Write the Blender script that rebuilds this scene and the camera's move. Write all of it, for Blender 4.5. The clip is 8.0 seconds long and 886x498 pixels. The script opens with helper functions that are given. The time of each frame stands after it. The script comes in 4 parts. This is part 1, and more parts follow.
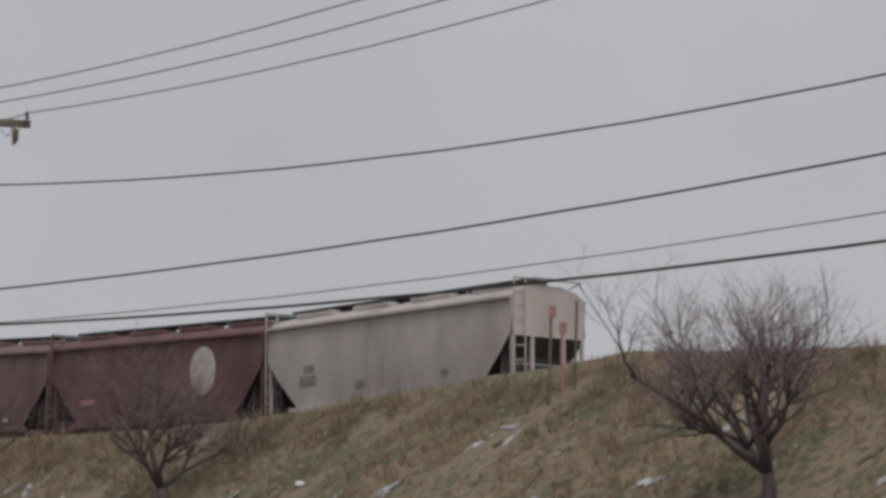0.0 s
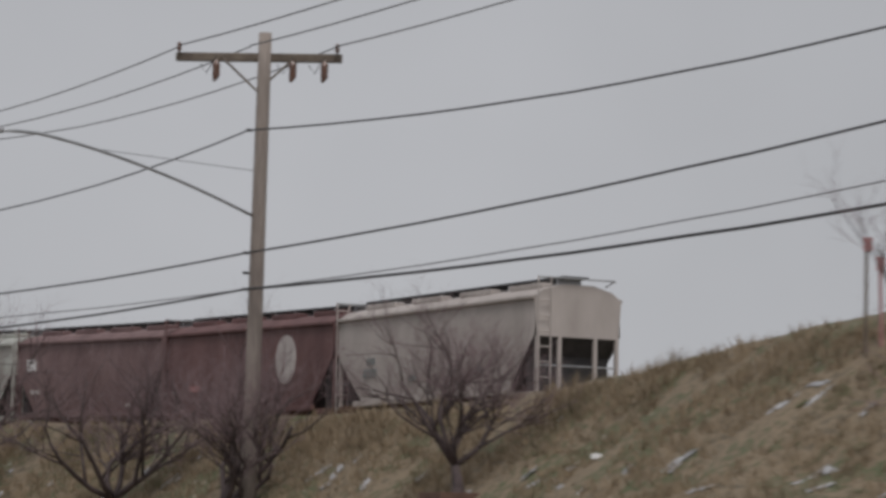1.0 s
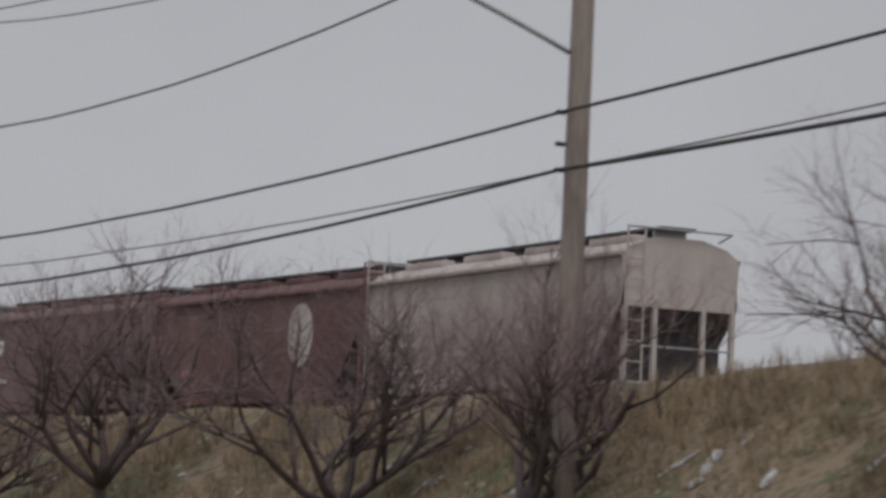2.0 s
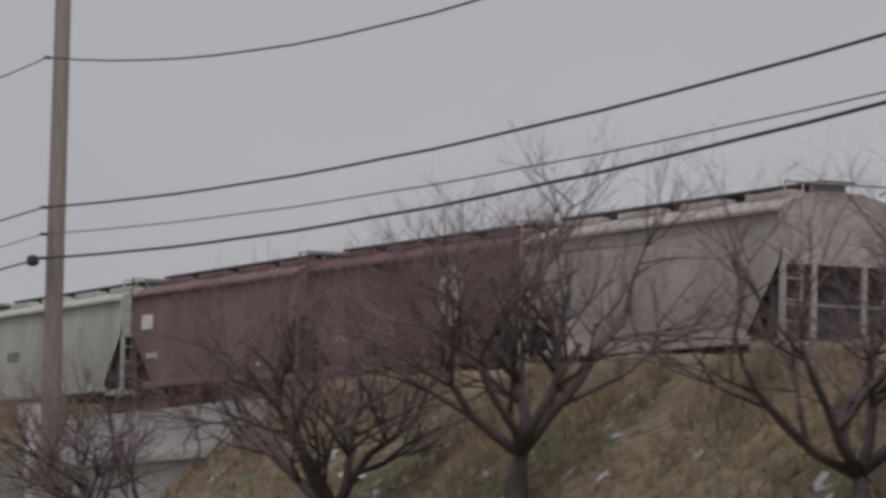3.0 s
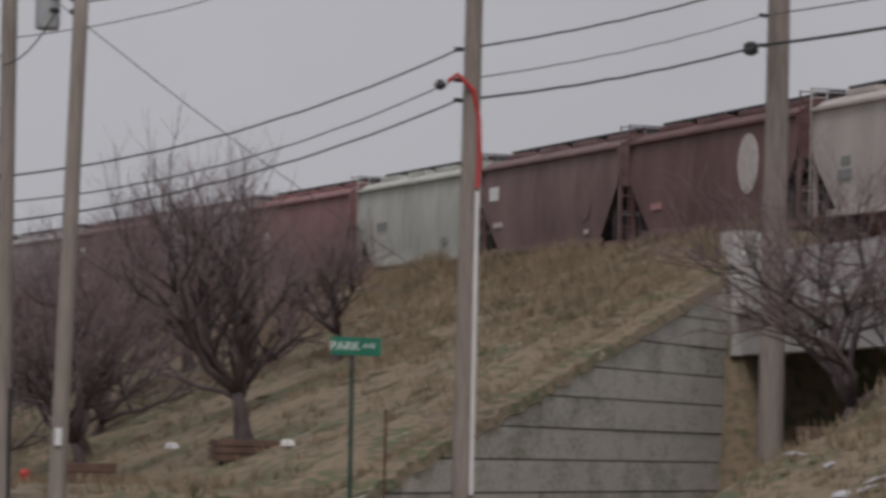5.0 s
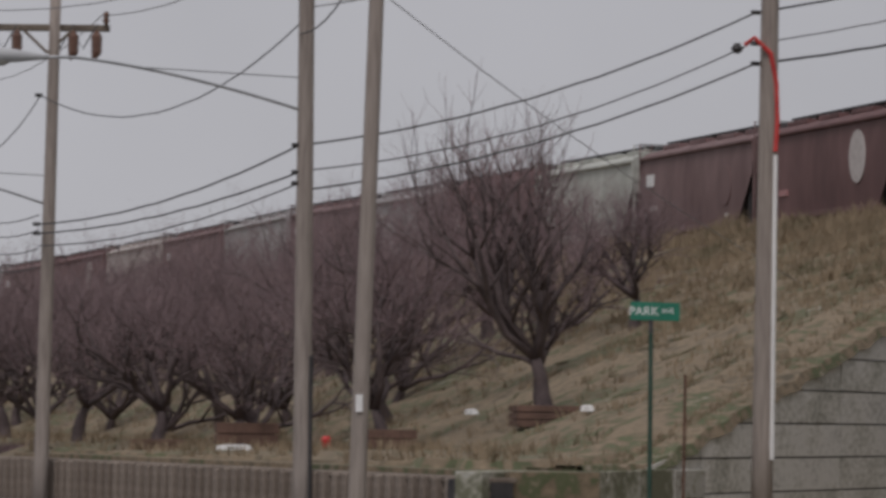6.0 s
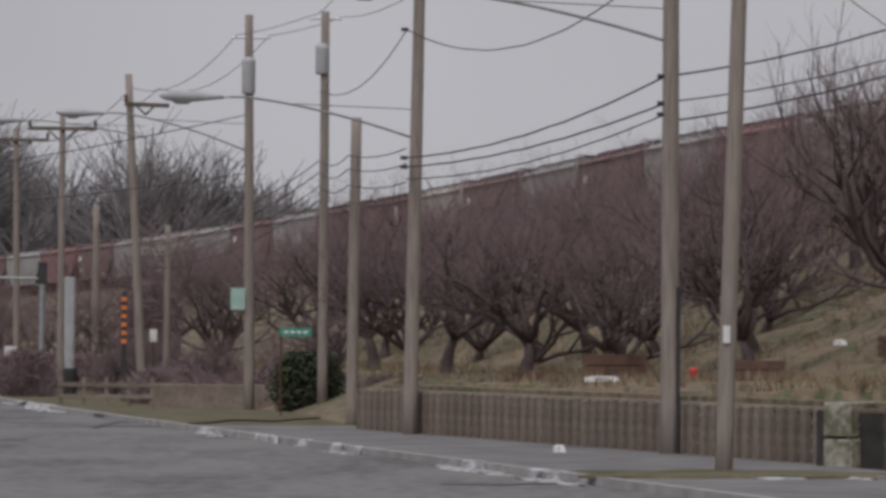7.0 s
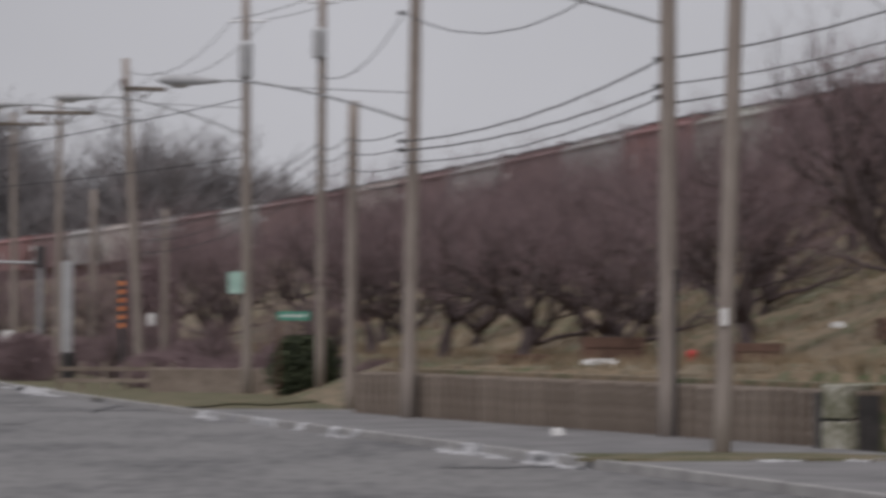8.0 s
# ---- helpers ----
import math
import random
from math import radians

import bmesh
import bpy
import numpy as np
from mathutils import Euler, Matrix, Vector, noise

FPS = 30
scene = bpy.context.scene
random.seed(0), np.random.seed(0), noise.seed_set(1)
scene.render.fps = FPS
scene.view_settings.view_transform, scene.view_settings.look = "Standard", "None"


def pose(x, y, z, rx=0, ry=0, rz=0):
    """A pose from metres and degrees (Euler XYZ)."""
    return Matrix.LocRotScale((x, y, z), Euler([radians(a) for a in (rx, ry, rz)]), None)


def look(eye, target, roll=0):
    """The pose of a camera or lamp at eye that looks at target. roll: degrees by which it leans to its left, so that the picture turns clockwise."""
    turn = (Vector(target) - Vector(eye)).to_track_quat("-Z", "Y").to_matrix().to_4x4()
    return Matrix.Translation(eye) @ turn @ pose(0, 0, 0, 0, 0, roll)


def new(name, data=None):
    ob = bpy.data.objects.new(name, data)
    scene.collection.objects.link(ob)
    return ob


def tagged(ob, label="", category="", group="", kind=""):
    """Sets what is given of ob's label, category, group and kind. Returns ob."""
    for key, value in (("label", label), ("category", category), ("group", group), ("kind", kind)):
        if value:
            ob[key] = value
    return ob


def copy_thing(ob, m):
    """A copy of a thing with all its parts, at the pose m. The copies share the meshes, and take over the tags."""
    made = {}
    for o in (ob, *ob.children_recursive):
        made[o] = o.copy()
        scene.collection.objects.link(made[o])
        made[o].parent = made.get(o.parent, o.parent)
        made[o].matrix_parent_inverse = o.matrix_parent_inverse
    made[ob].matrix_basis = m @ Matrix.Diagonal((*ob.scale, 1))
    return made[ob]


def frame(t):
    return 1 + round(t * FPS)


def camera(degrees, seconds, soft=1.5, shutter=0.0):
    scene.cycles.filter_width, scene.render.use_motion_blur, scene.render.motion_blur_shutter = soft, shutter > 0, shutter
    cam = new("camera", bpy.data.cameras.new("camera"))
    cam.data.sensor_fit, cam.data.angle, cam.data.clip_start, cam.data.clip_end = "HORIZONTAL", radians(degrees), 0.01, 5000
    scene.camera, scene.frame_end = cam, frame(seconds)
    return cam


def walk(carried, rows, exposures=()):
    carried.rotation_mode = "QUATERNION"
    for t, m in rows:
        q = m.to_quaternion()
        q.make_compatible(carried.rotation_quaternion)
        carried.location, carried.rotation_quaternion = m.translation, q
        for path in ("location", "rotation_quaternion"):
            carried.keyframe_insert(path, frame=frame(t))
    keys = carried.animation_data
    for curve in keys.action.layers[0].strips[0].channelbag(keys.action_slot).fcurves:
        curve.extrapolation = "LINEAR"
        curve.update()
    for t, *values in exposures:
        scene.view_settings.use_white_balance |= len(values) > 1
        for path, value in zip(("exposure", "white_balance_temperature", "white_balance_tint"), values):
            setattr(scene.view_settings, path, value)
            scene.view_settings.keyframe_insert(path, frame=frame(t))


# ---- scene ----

# one lens for the clip; the camera closes in, then stands and pans
cam = camera(13.755, 8.0, soft=3.4, shutter=0.25)


def aim(x, y, z, yaw, pitch, roll):
    """Pose from a place and degrees: yaw clockwise from +y, pitch up, roll."""
    a, p = radians(yaw), radians(pitch)
    way = Vector((math.sin(a) * math.cos(p), math.cos(a) * math.cos(p), math.sin(p)))
    return look((x, y, z), Vector((x, y, z)) + way, roll)


PATH = [
    (0.0, aim(-24.60, -62.19, 1.48, 35.88, 5.30, 1.61)),
    (0.2, aim(-25.44, -63.71, 1.54, 34.68, 4.99, 1.57)),
    (0.5, aim(-18.90, -67.05, 1.61, 28.54, 4.58, 1.65)),
    (0.7, aim(-14.87, -64.42, 1.50, 26.05, 4.84, 1.94)),
    (1.0, aim(-12.60, -55.80, 1.45, 25.82, 5.07, 1.21)),
    (1.2, aim(-11.61, -50.03, 0.81, 26.46, 5.77, 1.21)),
    (2.3, aim(0.11, -20.68, 1.63, 21.45, 5.62, 1.66)),
    (2.5, aim(0.72, -18.17, 1.97, 20.57, 5.08, 1.01)),
    (3.0, aim(-1.47, -14.83, 1.50, 19.61, 5.44, 0.64)),
    (3.5, aim(-0.32, -9.60, 1.62, 17.11, 5.20, 1.20)),
    (4.0, aim(-0.45, -5.81, 1.80, 14.87, 4.42, 0.95)),
    (4.5, aim(0.00, 0.00, 1.70, 13.70, 3.82, 0.61)),
    (5.0, aim(0.00, 0.00, 1.51, 10.36, 3.25, 0.91)),
    (5.2, aim(0.00, 0.00, 1.51, 9.03, 3.25, 0.87)),
    (6.3, aim(0.00, 0.00, 1.50, 4.31, 2.52, 0.51)),
    (6.5, aim(0.00, 0.00, 1.50, 3.04, 2.53, 0.40)),
    (7.0, aim(0.00, 0.00, 1.50, 0.01, 1.54, 0.44)),
    (7.5, aim(0.00, 0.00, 1.50, -0.91, 1.45, 0.45)),
    (7.8, aim(0.00, 0.00, 1.50, -2.29, 1.07, 0.30)),
    (8.0, aim(0.00, 0.00, 1.50, 0.05, 1.28, 0.29)),
]
walk(cam, PATH, exposures=[(0.0, 0.08, 6500, 13), (1.0, 0.03, 6500, 13), (2.5, -0.04, 6500, 14), (4.5, -0.08, 6500, 16), (6.5, -0.06, 6500, 16), (8.0, 0.06, 6500, 16)])

# ---- light: overcast sky, weak wide sun ----
world = bpy.data.worlds.new("overcast")
scene.world = world
world.use_nodes = True
wn, wl = world.node_tree.nodes, world.node_tree.links
wn.clear()
sky = wn.new("ShaderNodeTexSky")
sky.sky_type, sky.sun_disc = "NISHITA", False
sky.sun_elevation, sky.sun_rotation = radians(38), radians(200)
grey = wn.new("ShaderNodeHueSaturation")
grey.inputs["Saturation"].default_value = 0.12
grey.inputs["Value"].default_value = 0.008
wl.new(sky.outputs[0], grey.inputs["Color"])
wco = wn.new("ShaderNodeTexCoord")
cloud = wn.new("ShaderNodeTexNoise")
cloud.inputs["Scale"].default_value, cloud.inputs["Detail"].default_value = 5.0, 4.0
wl.new(wco.outputs["Generated"], cloud.inputs["Vector"])
cr = wn.new("ShaderNodeValToRGB")
cr.color_ramp.elements[0].position, cr.color_ramp.elements[1].position = 0.3, 0.75
cr.color_ramp.elements[0].color, cr.color_ramp.elements[1].color = (0.335, 0.349, 0.363, 1), (0.405, 0.42, 0.437, 1)
wl.new(cloud.outputs["Fac"], cr.inputs[0])
both = wn.new("ShaderNodeMix")
both.data_type, both.blend_type = "RGBA", "ADD"
both.inputs[0].default_value = 1.0
wl.new(cr.outputs[0], both.inputs[6])
wl.new(grey.outputs[0], both.inputs[7])
bg, wout = wn.new("ShaderNodeBackground"), wn.new("ShaderNodeOutputWorld")
wl.new(both.outputs[2], bg.inputs[0])
bg.inputs[1].default_value = 1.0
wl.new(bg.outputs[0], wout.inputs[0])
sun = new("sun", bpy.data.lights.new("sun", "SUN"))
sun.data.energy, sun.data.angle, sun.data.color = 1.5, radians(25), (1.0, 0.97, 0.94)
sun.matrix_world = look((0, 0, 50), (12, 32, 0))


# ---- materials ----
def mat(name, ramp, scale=3.0, rough=0.85, metal=0.0, bump=0.3, detail=6.0, stretch=(1, 1, 1), fine=40.0, fine_mix=0.35, space="Object", per_piece=0.0):
    """Colours from two scales of noise over a ramp of (position, colour), with relief from the fine one."""
    m = bpy.data.materials.new(name)
    m.use_nodes = True
    n, l = m.node_tree.nodes, m.node_tree.links
    b = n["Principled BSDF"]
    co, mp = n.new("ShaderNodeTexCoord"), n.new("ShaderNodeMapping")
    mp.inputs["Scale"].default_value = stretch
    l.new(co.outputs[space], mp.inputs[0])
    n1, n2 = n.new("ShaderNodeTexNoise"), n.new("ShaderNodeTexNoise")
    n1.inputs["Scale"].default_value, n1.inputs["Detail"].default_value = scale, detail
    n2.inputs["Scale"].default_value, n2.inputs["Detail"].default_value = fine, 4.0
    l.new(mp.outputs[0], n1.inputs["Vector"])
    l.new(mp.outputs[0], n2.inputs["Vector"])
    mx = n.new("ShaderNodeMix")
    mx.inputs[0].default_value = fine_mix
    l.new(n1.outputs["Fac"], mx.inputs[2])
    l.new(n2.outputs["Fac"], mx.inputs[3])
    r = n.new("ShaderNodeValToRGB")
    els = r.color_ramp.elements
    while len(els) < len(ramp):
        els.new(0.5)
    for e, (p, c) in zip(els, ramp):
        e.position, e.color = p, (*c, 1)
    fac = mx.outputs[0]
    if per_piece:
        oi, ad = n.new("ShaderNodeObjectInfo"), n.new("ShaderNodeMath")
        ad.operation = "MULTIPLY_ADD"
        l.new(oi.outputs["Random"], ad.inputs[0])
        ad.inputs[1].default_value = per_piece
        l.new(fac, ad.inputs[2])
        fac = ad.outputs[0]
    l.new(fac, r.inputs[0])
    l.new(r.outputs[0], b.inputs["Base Color"])
    b.inputs["Roughness"].default_value, b.inputs["Metallic"].default_value = rough, metal
    if bump:
        bp = n.new("ShaderNodeBump")
        bp.inputs["Strength"].default_value, bp.inputs["Distance"].default_value = bump, 0.03
        l.new(n2.outputs["Fac"], bp.inputs["Height"])
        l.new(bp.outputs[0], b.inputs["Normal"])
    return m


def two(a, b, lo=0.35, hi=0.65):
    return [(lo, a), (hi, b)]


M_GRASS = mat("dead grass slope", [(0.27, (0.06, 0.052, 0.035)), (0.38, (0.14, 0.115, 0.08)), (0.46, (0.25, 0.195, 0.13)), (0.52, (0.18, 0.14, 0.095)), (0.565, (0.095, 0.112, 0.055)), (0.61, (0.12, 0.125, 0.07)), (0.645, (0.27, 0.225, 0.16)), (0.70, (0.42, 0.415, 0.40))], scale=0.55, fine=4.2, fine_mix=0.5, bump=0.9, rough=0.95)
M_BLADE = mat("dry grass blades", [(0.3, (0.12, 0.09, 0.06)), (0.45, (0.30, 0.23, 0.15)), (0.58, (0.20, 0.155, 0.10)), (0.7, (0.11, 0.115, 0.06))], scale=0.6, fine=5.0, fine_mix=0.3, bump=0)
M_GREEN = mat("green grass", [(0.3, (0.055, 0.062, 0.03)), (0.45, (0.09, 0.092, 0.045)), (0.58, (0.17, 0.14, 0.085)), (0.75, (0.10, 0.085, 0.06))], scale=1.5, fine=14, bump=0.6, rough=0.95)
M_SNOW = mat("thin snow", two((0.26, 0.26, 0.265), (0.58, 0.585, 0.6), 0.42, 0.6), scale=3, fine=30, bump=0.5, rough=0.7)
M_ROAD = mat("worn asphalt", [(0.3, (0.07, 0.07, 0.073)), (0.45, (0.145, 0.143, 0.143)), (0.6, (0.21, 0.206, 0.203)), (0.72, (0.10, 0.10, 0.10))], scale=0.5, fine=4, fine_mix=0.4, bump=0.25, rough=0.8, stretch=(1.0, 0.35, 1))
M_CRACK = mat("tar seams", two((0.03, 0.03, 0.032), (0.07, 0.07, 0.07)), rough=0.6, scale=4)
M_PAVE = mat("grey pavement", two((0.12, 0.118, 0.12), (0.24, 0.235, 0.235)), scale=0.8, fine=22, bump=0.3)
M_KERB = mat("kerb concrete", two((0.25, 0.245, 0.24), (0.42, 0.41, 0.40)), scale=2, fine=30)
M_CONC = mat("weathered concrete", [(0.3, (0.27, 0.255, 0.22)), (0.42, (0.50, 0.485, 0.445)), (0.54, (0.68, 0.66, 0.615)), (0.64, (0.52, 0.505, 0.45)), (0.76, (0.30, 0.295, 0.25))], scale=1.1, fine=9, fine_mix=0.45, bump=0.4, per_piece=0.14, stretch=(1, 1, 1.2))
M_CONCW = mat("damp stained concrete", [(0.36, (0.12, 0.11, 0.085)), (0.46, (0.24, 0.225, 0.185)), (0.56, (0.46, 0.45, 0.41)), (0.66, (0.33, 0.32, 0.26)), (0.76, (0.15, 0.15, 0.10))], scale=1.6, fine=9, fine_mix=0.45, bump=0.5, per_piece=0.3)
M_POSTG = mat("dull green post paint", [(0.35, (0.015, 0.045, 0.032)), (0.65, (0.035, 0.08, 0.06))], scale=4, fine=20, bump=0.2)
M_CONC2 = mat("girder concrete", [(0.25, (0.30, 0.30, 0.285)), (0.5, (0.52, 0.515, 0.495)), (0.75, (0.64, 0.63, 0.61))], scale=0.7, fine=10, bump=0.4)
M_CRIB = mat("crib wall concrete", [(0.3, (0.09, 0.07, 0.057)), (0.5, (0.18, 0.145, 0.117)), (0.7, (0.28, 0.235, 0.195))], scale=1.4, fine=9, bump=0.5, space="Object", per_piece=0.1)
M_WOOD = mat("grey pole wood", [(0.3, (0.17, 0.14, 0.125)), (0.5, (0.285, 0.245, 0.215)), (0.7, (0.37, 0.325, 0.29))], scale=2.0, fine=22, fine_mix=0.5, bump=0.5, stretch=(1, 1, 0.09))
M_WOODD = mat("dark arm timber", two((0.10, 0.08, 0.065), (0.20, 0.165, 0.13)), scale=3, fine=25, bump=0.4)
M_BARK = mat("damp brown bark", [(0.3, (0.06, 0.046, 0.046)), (0.55, (0.115, 0.087, 0.086)), (0.75, (0.17, 0.13, 0.126))], scale=5, fine=30, bump=0.6)
M_TWIG = mat("reddish twigs", two((0.16, 0.112, 0.118), (0.27, 0.195, 0.20)), scale=2, bump=0, rough=0.9)
# grey bark kept pale: distance haze is put into the base colour
M_FAR = mat("far bare wood paled for haze", two((0.17, 0.16, 0.165), (0.25, 0.235, 0.24)), scale=0.3, bump=0, rough=0.95)
M_WIRE = mat("black cable", two((0.03, 0.03, 0.032), (0.06, 0.06, 0.062)), rough=0.6, bump=0)
M_WIRET = mat("grey wire", two((0.12, 0.12, 0.125), (0.18, 0.18, 0.185)), rough=0.5, bump=0)
M_STEEL = mat("galvanised steel", two((0.32, 0.33, 0.34), (0.46, 0.47, 0.48)), rough=0.45, metal=0.6, scale=4, bump=0.1)
# near-black: real dark metal, and painted shade in the crib wall and car ends
M_DARK = mat("dark metal and shaded gaps", two((0.02, 0.02, 0.022), (0.06, 0.055, 0.055)), rough=0.6, scale=5)
M_RUST = mat("rusty steel", two((0.06, 0.03, 0.022), (0.15, 0.075, 0.05)), rough=0.85, scale=6)
M_PORC = mat("brown porcelain", two((0.10, 0.05, 0.035), (0.16, 0.085, 0.06)), rough=0.25, bump=0)
M_CAN = mat("grey enamel", two((0.38, 0.39, 0.40), (0.52, 0.53, 0.54)), rough=0.5, scale=3, bump=0.1)
M_LENS = mat("lamp lens", two((0.25, 0.24, 0.22), (0.4, 0.39, 0.36)), rough=0.2, bump=0)
M_SIGN = mat("green sign sheet", two((0.006, 0.14, 0.085), (0.012, 0.19, 0.12)), rough=0.4, scale=5, bump=0)
M_TEAL = mat("faded teal sign sheet", two((0.04, 0.24, 0.17), (0.07, 0.32, 0.23)), rough=0.4, scale=5, bump=0)
M_SIGN2 = mat("pale green sign sheet", two((0.30, 0.48, 0.42), (0.42, 0.60, 0.53)), rough=0.4, scale=5, bump=0)
M_WHITE = mat("white paint", two((0.68, 0.68, 0.67), (0.82, 0.82, 0.81)), rough=0.5, scale=4, bump=0)
M_REDT = mat("red plastic", two((0.45, 0.03, 0.03), (0.6, 0.06, 0.05)), rough=0.5, scale=6, bump=0)
M_PINK = mat("faded red paint", two((0.36, 0.15, 0.15), (0.46, 0.25, 0.245)), rough=0.6, scale=6, bump=0)
M_ORANGE = mat("orange paint", two((0.7, 0.18, 0.04), (0.8, 0.28, 0.08)), rough=0.5, bump=0)
M_BRICK = mat("rusty planter boards", two((0.085, 0.05, 0.038), (0.17, 0.10, 0.075)), scale=3, fine=20, bump=0.4)
M_SHRUB = mat("evergreen leaves", two((0.025, 0.035, 0.018), (0.06, 0.075, 0.035)), scale=3, bump=0)
M_GRAVEL = mat("ballast", two((0.10, 0.095, 0.09), (0.30, 0.29, 0.28)), scale=9, fine=30, bump=0.9)
M_GLOW = bpy.data.materials.new("red signal lens")
M_GLOW.use_nodes = True
M_GLOW.node_tree.nodes["Principled BSDF"].inputs["Base Color"].default_value = (0.5, 0.01, 0.02, 1)
M_GLOW.node_tree.nodes["Principled BSDF"].inputs["Emission Color"].default_value = (1.0, 0.05, 0.1, 1)
M_GLOW.node_tree.nodes["Principled BSDF"].inputs["Emission Strength"].default_value = 4.0


def paint(name, a, b, dirt):
    """Railcar paint: broad fading, vertical streaks of dirt."""
    return mat(name, [(0.25, dirt), (0.42, a), (0.7, b)], scale=0.8, fine=3.0, fine_mix=0.22, stretch=(1.2, 1.2, 0.45), rough=0.65, bump=0.04)


P_TAN = paint("faded tan railcar paint", (0.40, 0.36, 0.335), (0.53, 0.485, 0.455), (0.29, 0.25, 0.23))
P_MAR = paint("maroon railcar paint", (0.12, 0.058, 0.056), (0.19, 0.10, 0.096), (0.085, 0.045, 0.043))
P_MAR2 = paint("dusty maroon railcar paint", (0.16, 0.095, 0.092), (0.235, 0.155, 0.15), (0.10, 0.06, 0.058))
P_GRN = paint("pale grey green railcar paint", (0.40, 0.41, 0.37), (0.55, 0.56, 0.515), (0.30, 0.295, 0.265))
P_RED = paint("brick red railcar paint", (0.225, 0.11, 0.105), (0.31, 0.17, 0.162), (0.15, 0.07, 0.065))
P_GREY = paint("grey railcar paint", (0.30, 0.29, 0.285), (0.42, 0.405, 0.40), (0.21, 0.19, 0.185))


# ---- mesh helpers ----
def part(name, bm, material, parent=None, label=""):
    me = bpy.data.meshes.new(name)
    if isinstance(bm, bmesh.types.BMesh):
        bm.normal_update()
        bm.to_mesh(me)
        bm.free()
    else:
        me.from_pydata(bm[0], [], bm[1])
        me.update()
    me.materials.append(material)
    ob = new(name, me)
    if parent is not None:
        ob.parent = parent
    if label:
        ob["label"] = label
    return ob


def smooth(ob):
    ob.data.shade_smooth()
    return ob


def thing(name, m, label, category, group="", kind=""):
    ob = new(name)
    ob.empty_display_size = 0.2
    ob.matrix_world = m
    return tagged(ob, label, category, group, kind)


def add_box(bm, x0, x1, y0, y1, z0, z1, m=None, bevel=0.0):
    vs = [bm.verts.new((x, y, z)) for x in (x0, x1) for y in (y0, y1) for z in (z0, z1)]
    fs = [bm.faces.new([vs[i] for i in q]) for q in ((0, 1, 3, 2), (4, 6, 7, 5), (0, 4, 5, 1), (2, 3, 7, 6), (0, 2, 6, 4), (1, 5, 7, 3))]
    if bevel:
        es = list({e for f in fs for e in f.edges})
        r = bmesh.ops.bevel(bm, geom=es, offset=bevel, segments=1, affect="EDGES")
        vs = list({v for f in r["faces"] for v in f.verts} | {v for v in vs if v.is_valid})
    if m is not None:
        bmesh.ops.transform(bm, matrix=m, verts=vs)
    return bm


def boxes(*specs, bevel=0.0):
    bm = bmesh.new()
    for s in specs:
        add_box(bm, *s, bevel=bevel)
    return bm


def tube_lists(lines, sides=6):
    """Vertices and faces of tubes along polylines [(point, radius), ...]."""
    V, Fc = [], []
    for line in lines:
        n = len(line)
        base = len(V)
        for i, (p, r) in enumerate(line):
            a = line[max(i - 1, 0)][0]
            b = line[min(i + 1, n - 1)][0]
            d = Vector(b) - Vector(a)
            d = d.normalized() if d.length > 1e-9 else Vector((0, 0, 1))
            s = d.cross(Vector((0, 0, 1)) if abs(d.z) < 0.9 else Vector((1, 0, 0))).normalized()
            u = s.cross(d)
            for k in range(sides):
                w = 2 * math.pi * k / sides
                V.append(tuple(Vector(p) + (s * math.cos(w) + u * math.sin(w)) * r))
        for i in range(n - 1):
            for k in range(sides):
                k2 = (k + 1) % sides
                Fc.append((base + i * sides + k, base + (i + 1) * sides + k, base + (i + 1) * sides + k2, base + i * sides + k2))
        Fc.append(tuple(base + k for k in range(sides)))
        Fc.append(tuple(base + (n - 1) * sides + k for k in reversed(range(sides))))
    return V, Fc


def tube(points, r, sides=8):
    return tube_lists([[(p, r) for p in points]], sides)


# ---- the plan: the track's line and the lie of the land ----
TX0, TY0, TA, TK = 12.224, 113.597, radians(-10.311), -0.0012243


def roofline(u):
    """Height of the cars' roofs: a gentle climb, then a fall."""
    d = max(min(u + 50, 0), -68)
    return 9.1066 + 0.010966 * min(u, 22) - 0.0085 * max(u - 22, 0) - 0.000780 * d * d - 0.00001456 * d ** 3


def bend(u):
    """How far the track's near end bends to the street's side."""
    return 0.0003 * max(min(u + 50, 0), -68) ** 2


def track(u, s=0.0, dz=0.0):
    """Point of the track u metres along it, s metres to the street's side; dz above the roofs' line."""
    b = TA + TK * u / 2
    h = TA + TK * u
    s += bend(u)
    return Vector((TX0 + u * math.sin(b) - s * math.cos(h), TY0 + u * math.cos(b) + s * math.sin(h), roofline(u) + dz))


RAIL = -3.25
UU = np.linspace(-330, 330, 1321)
BB = TA + TK * UU / 2
BEND = 0.0003 * np.clip(UU + 50, -68, 0) ** 2
TXS, TYS = TX0 + UU * np.sin(BB) - BEND * np.cos(TA + TK * UU), TY0 + UU * np.cos(BB) + BEND * np.sin(TA + TK * UU)
WING0, WING1 = (17.2, 64.0), (5.0, 45.0)
CRIB0, CRIB1 = (5.0, 45.0), (-1.47, 63.64)


def lay(x, y):
    d = np.hypot(TXS - x, TYS - y)
    i = int(d.argmin())
    h = TA + TK * UU[i]
    side = -((x - TXS[i]) * math.cos(h) - (y - TYS[i]) * math.sin(h))
    return side, UU[i]


def beyond_line(x, y, p, q):
    """Signed distance of (x, y) to the left of the line p to q."""
    dx, dy = q[0] - p[0], q[1] - p[1]
    return (dx * (y - p[1]) - dy * (x - p[0])) / math.hypot(dx, dy)


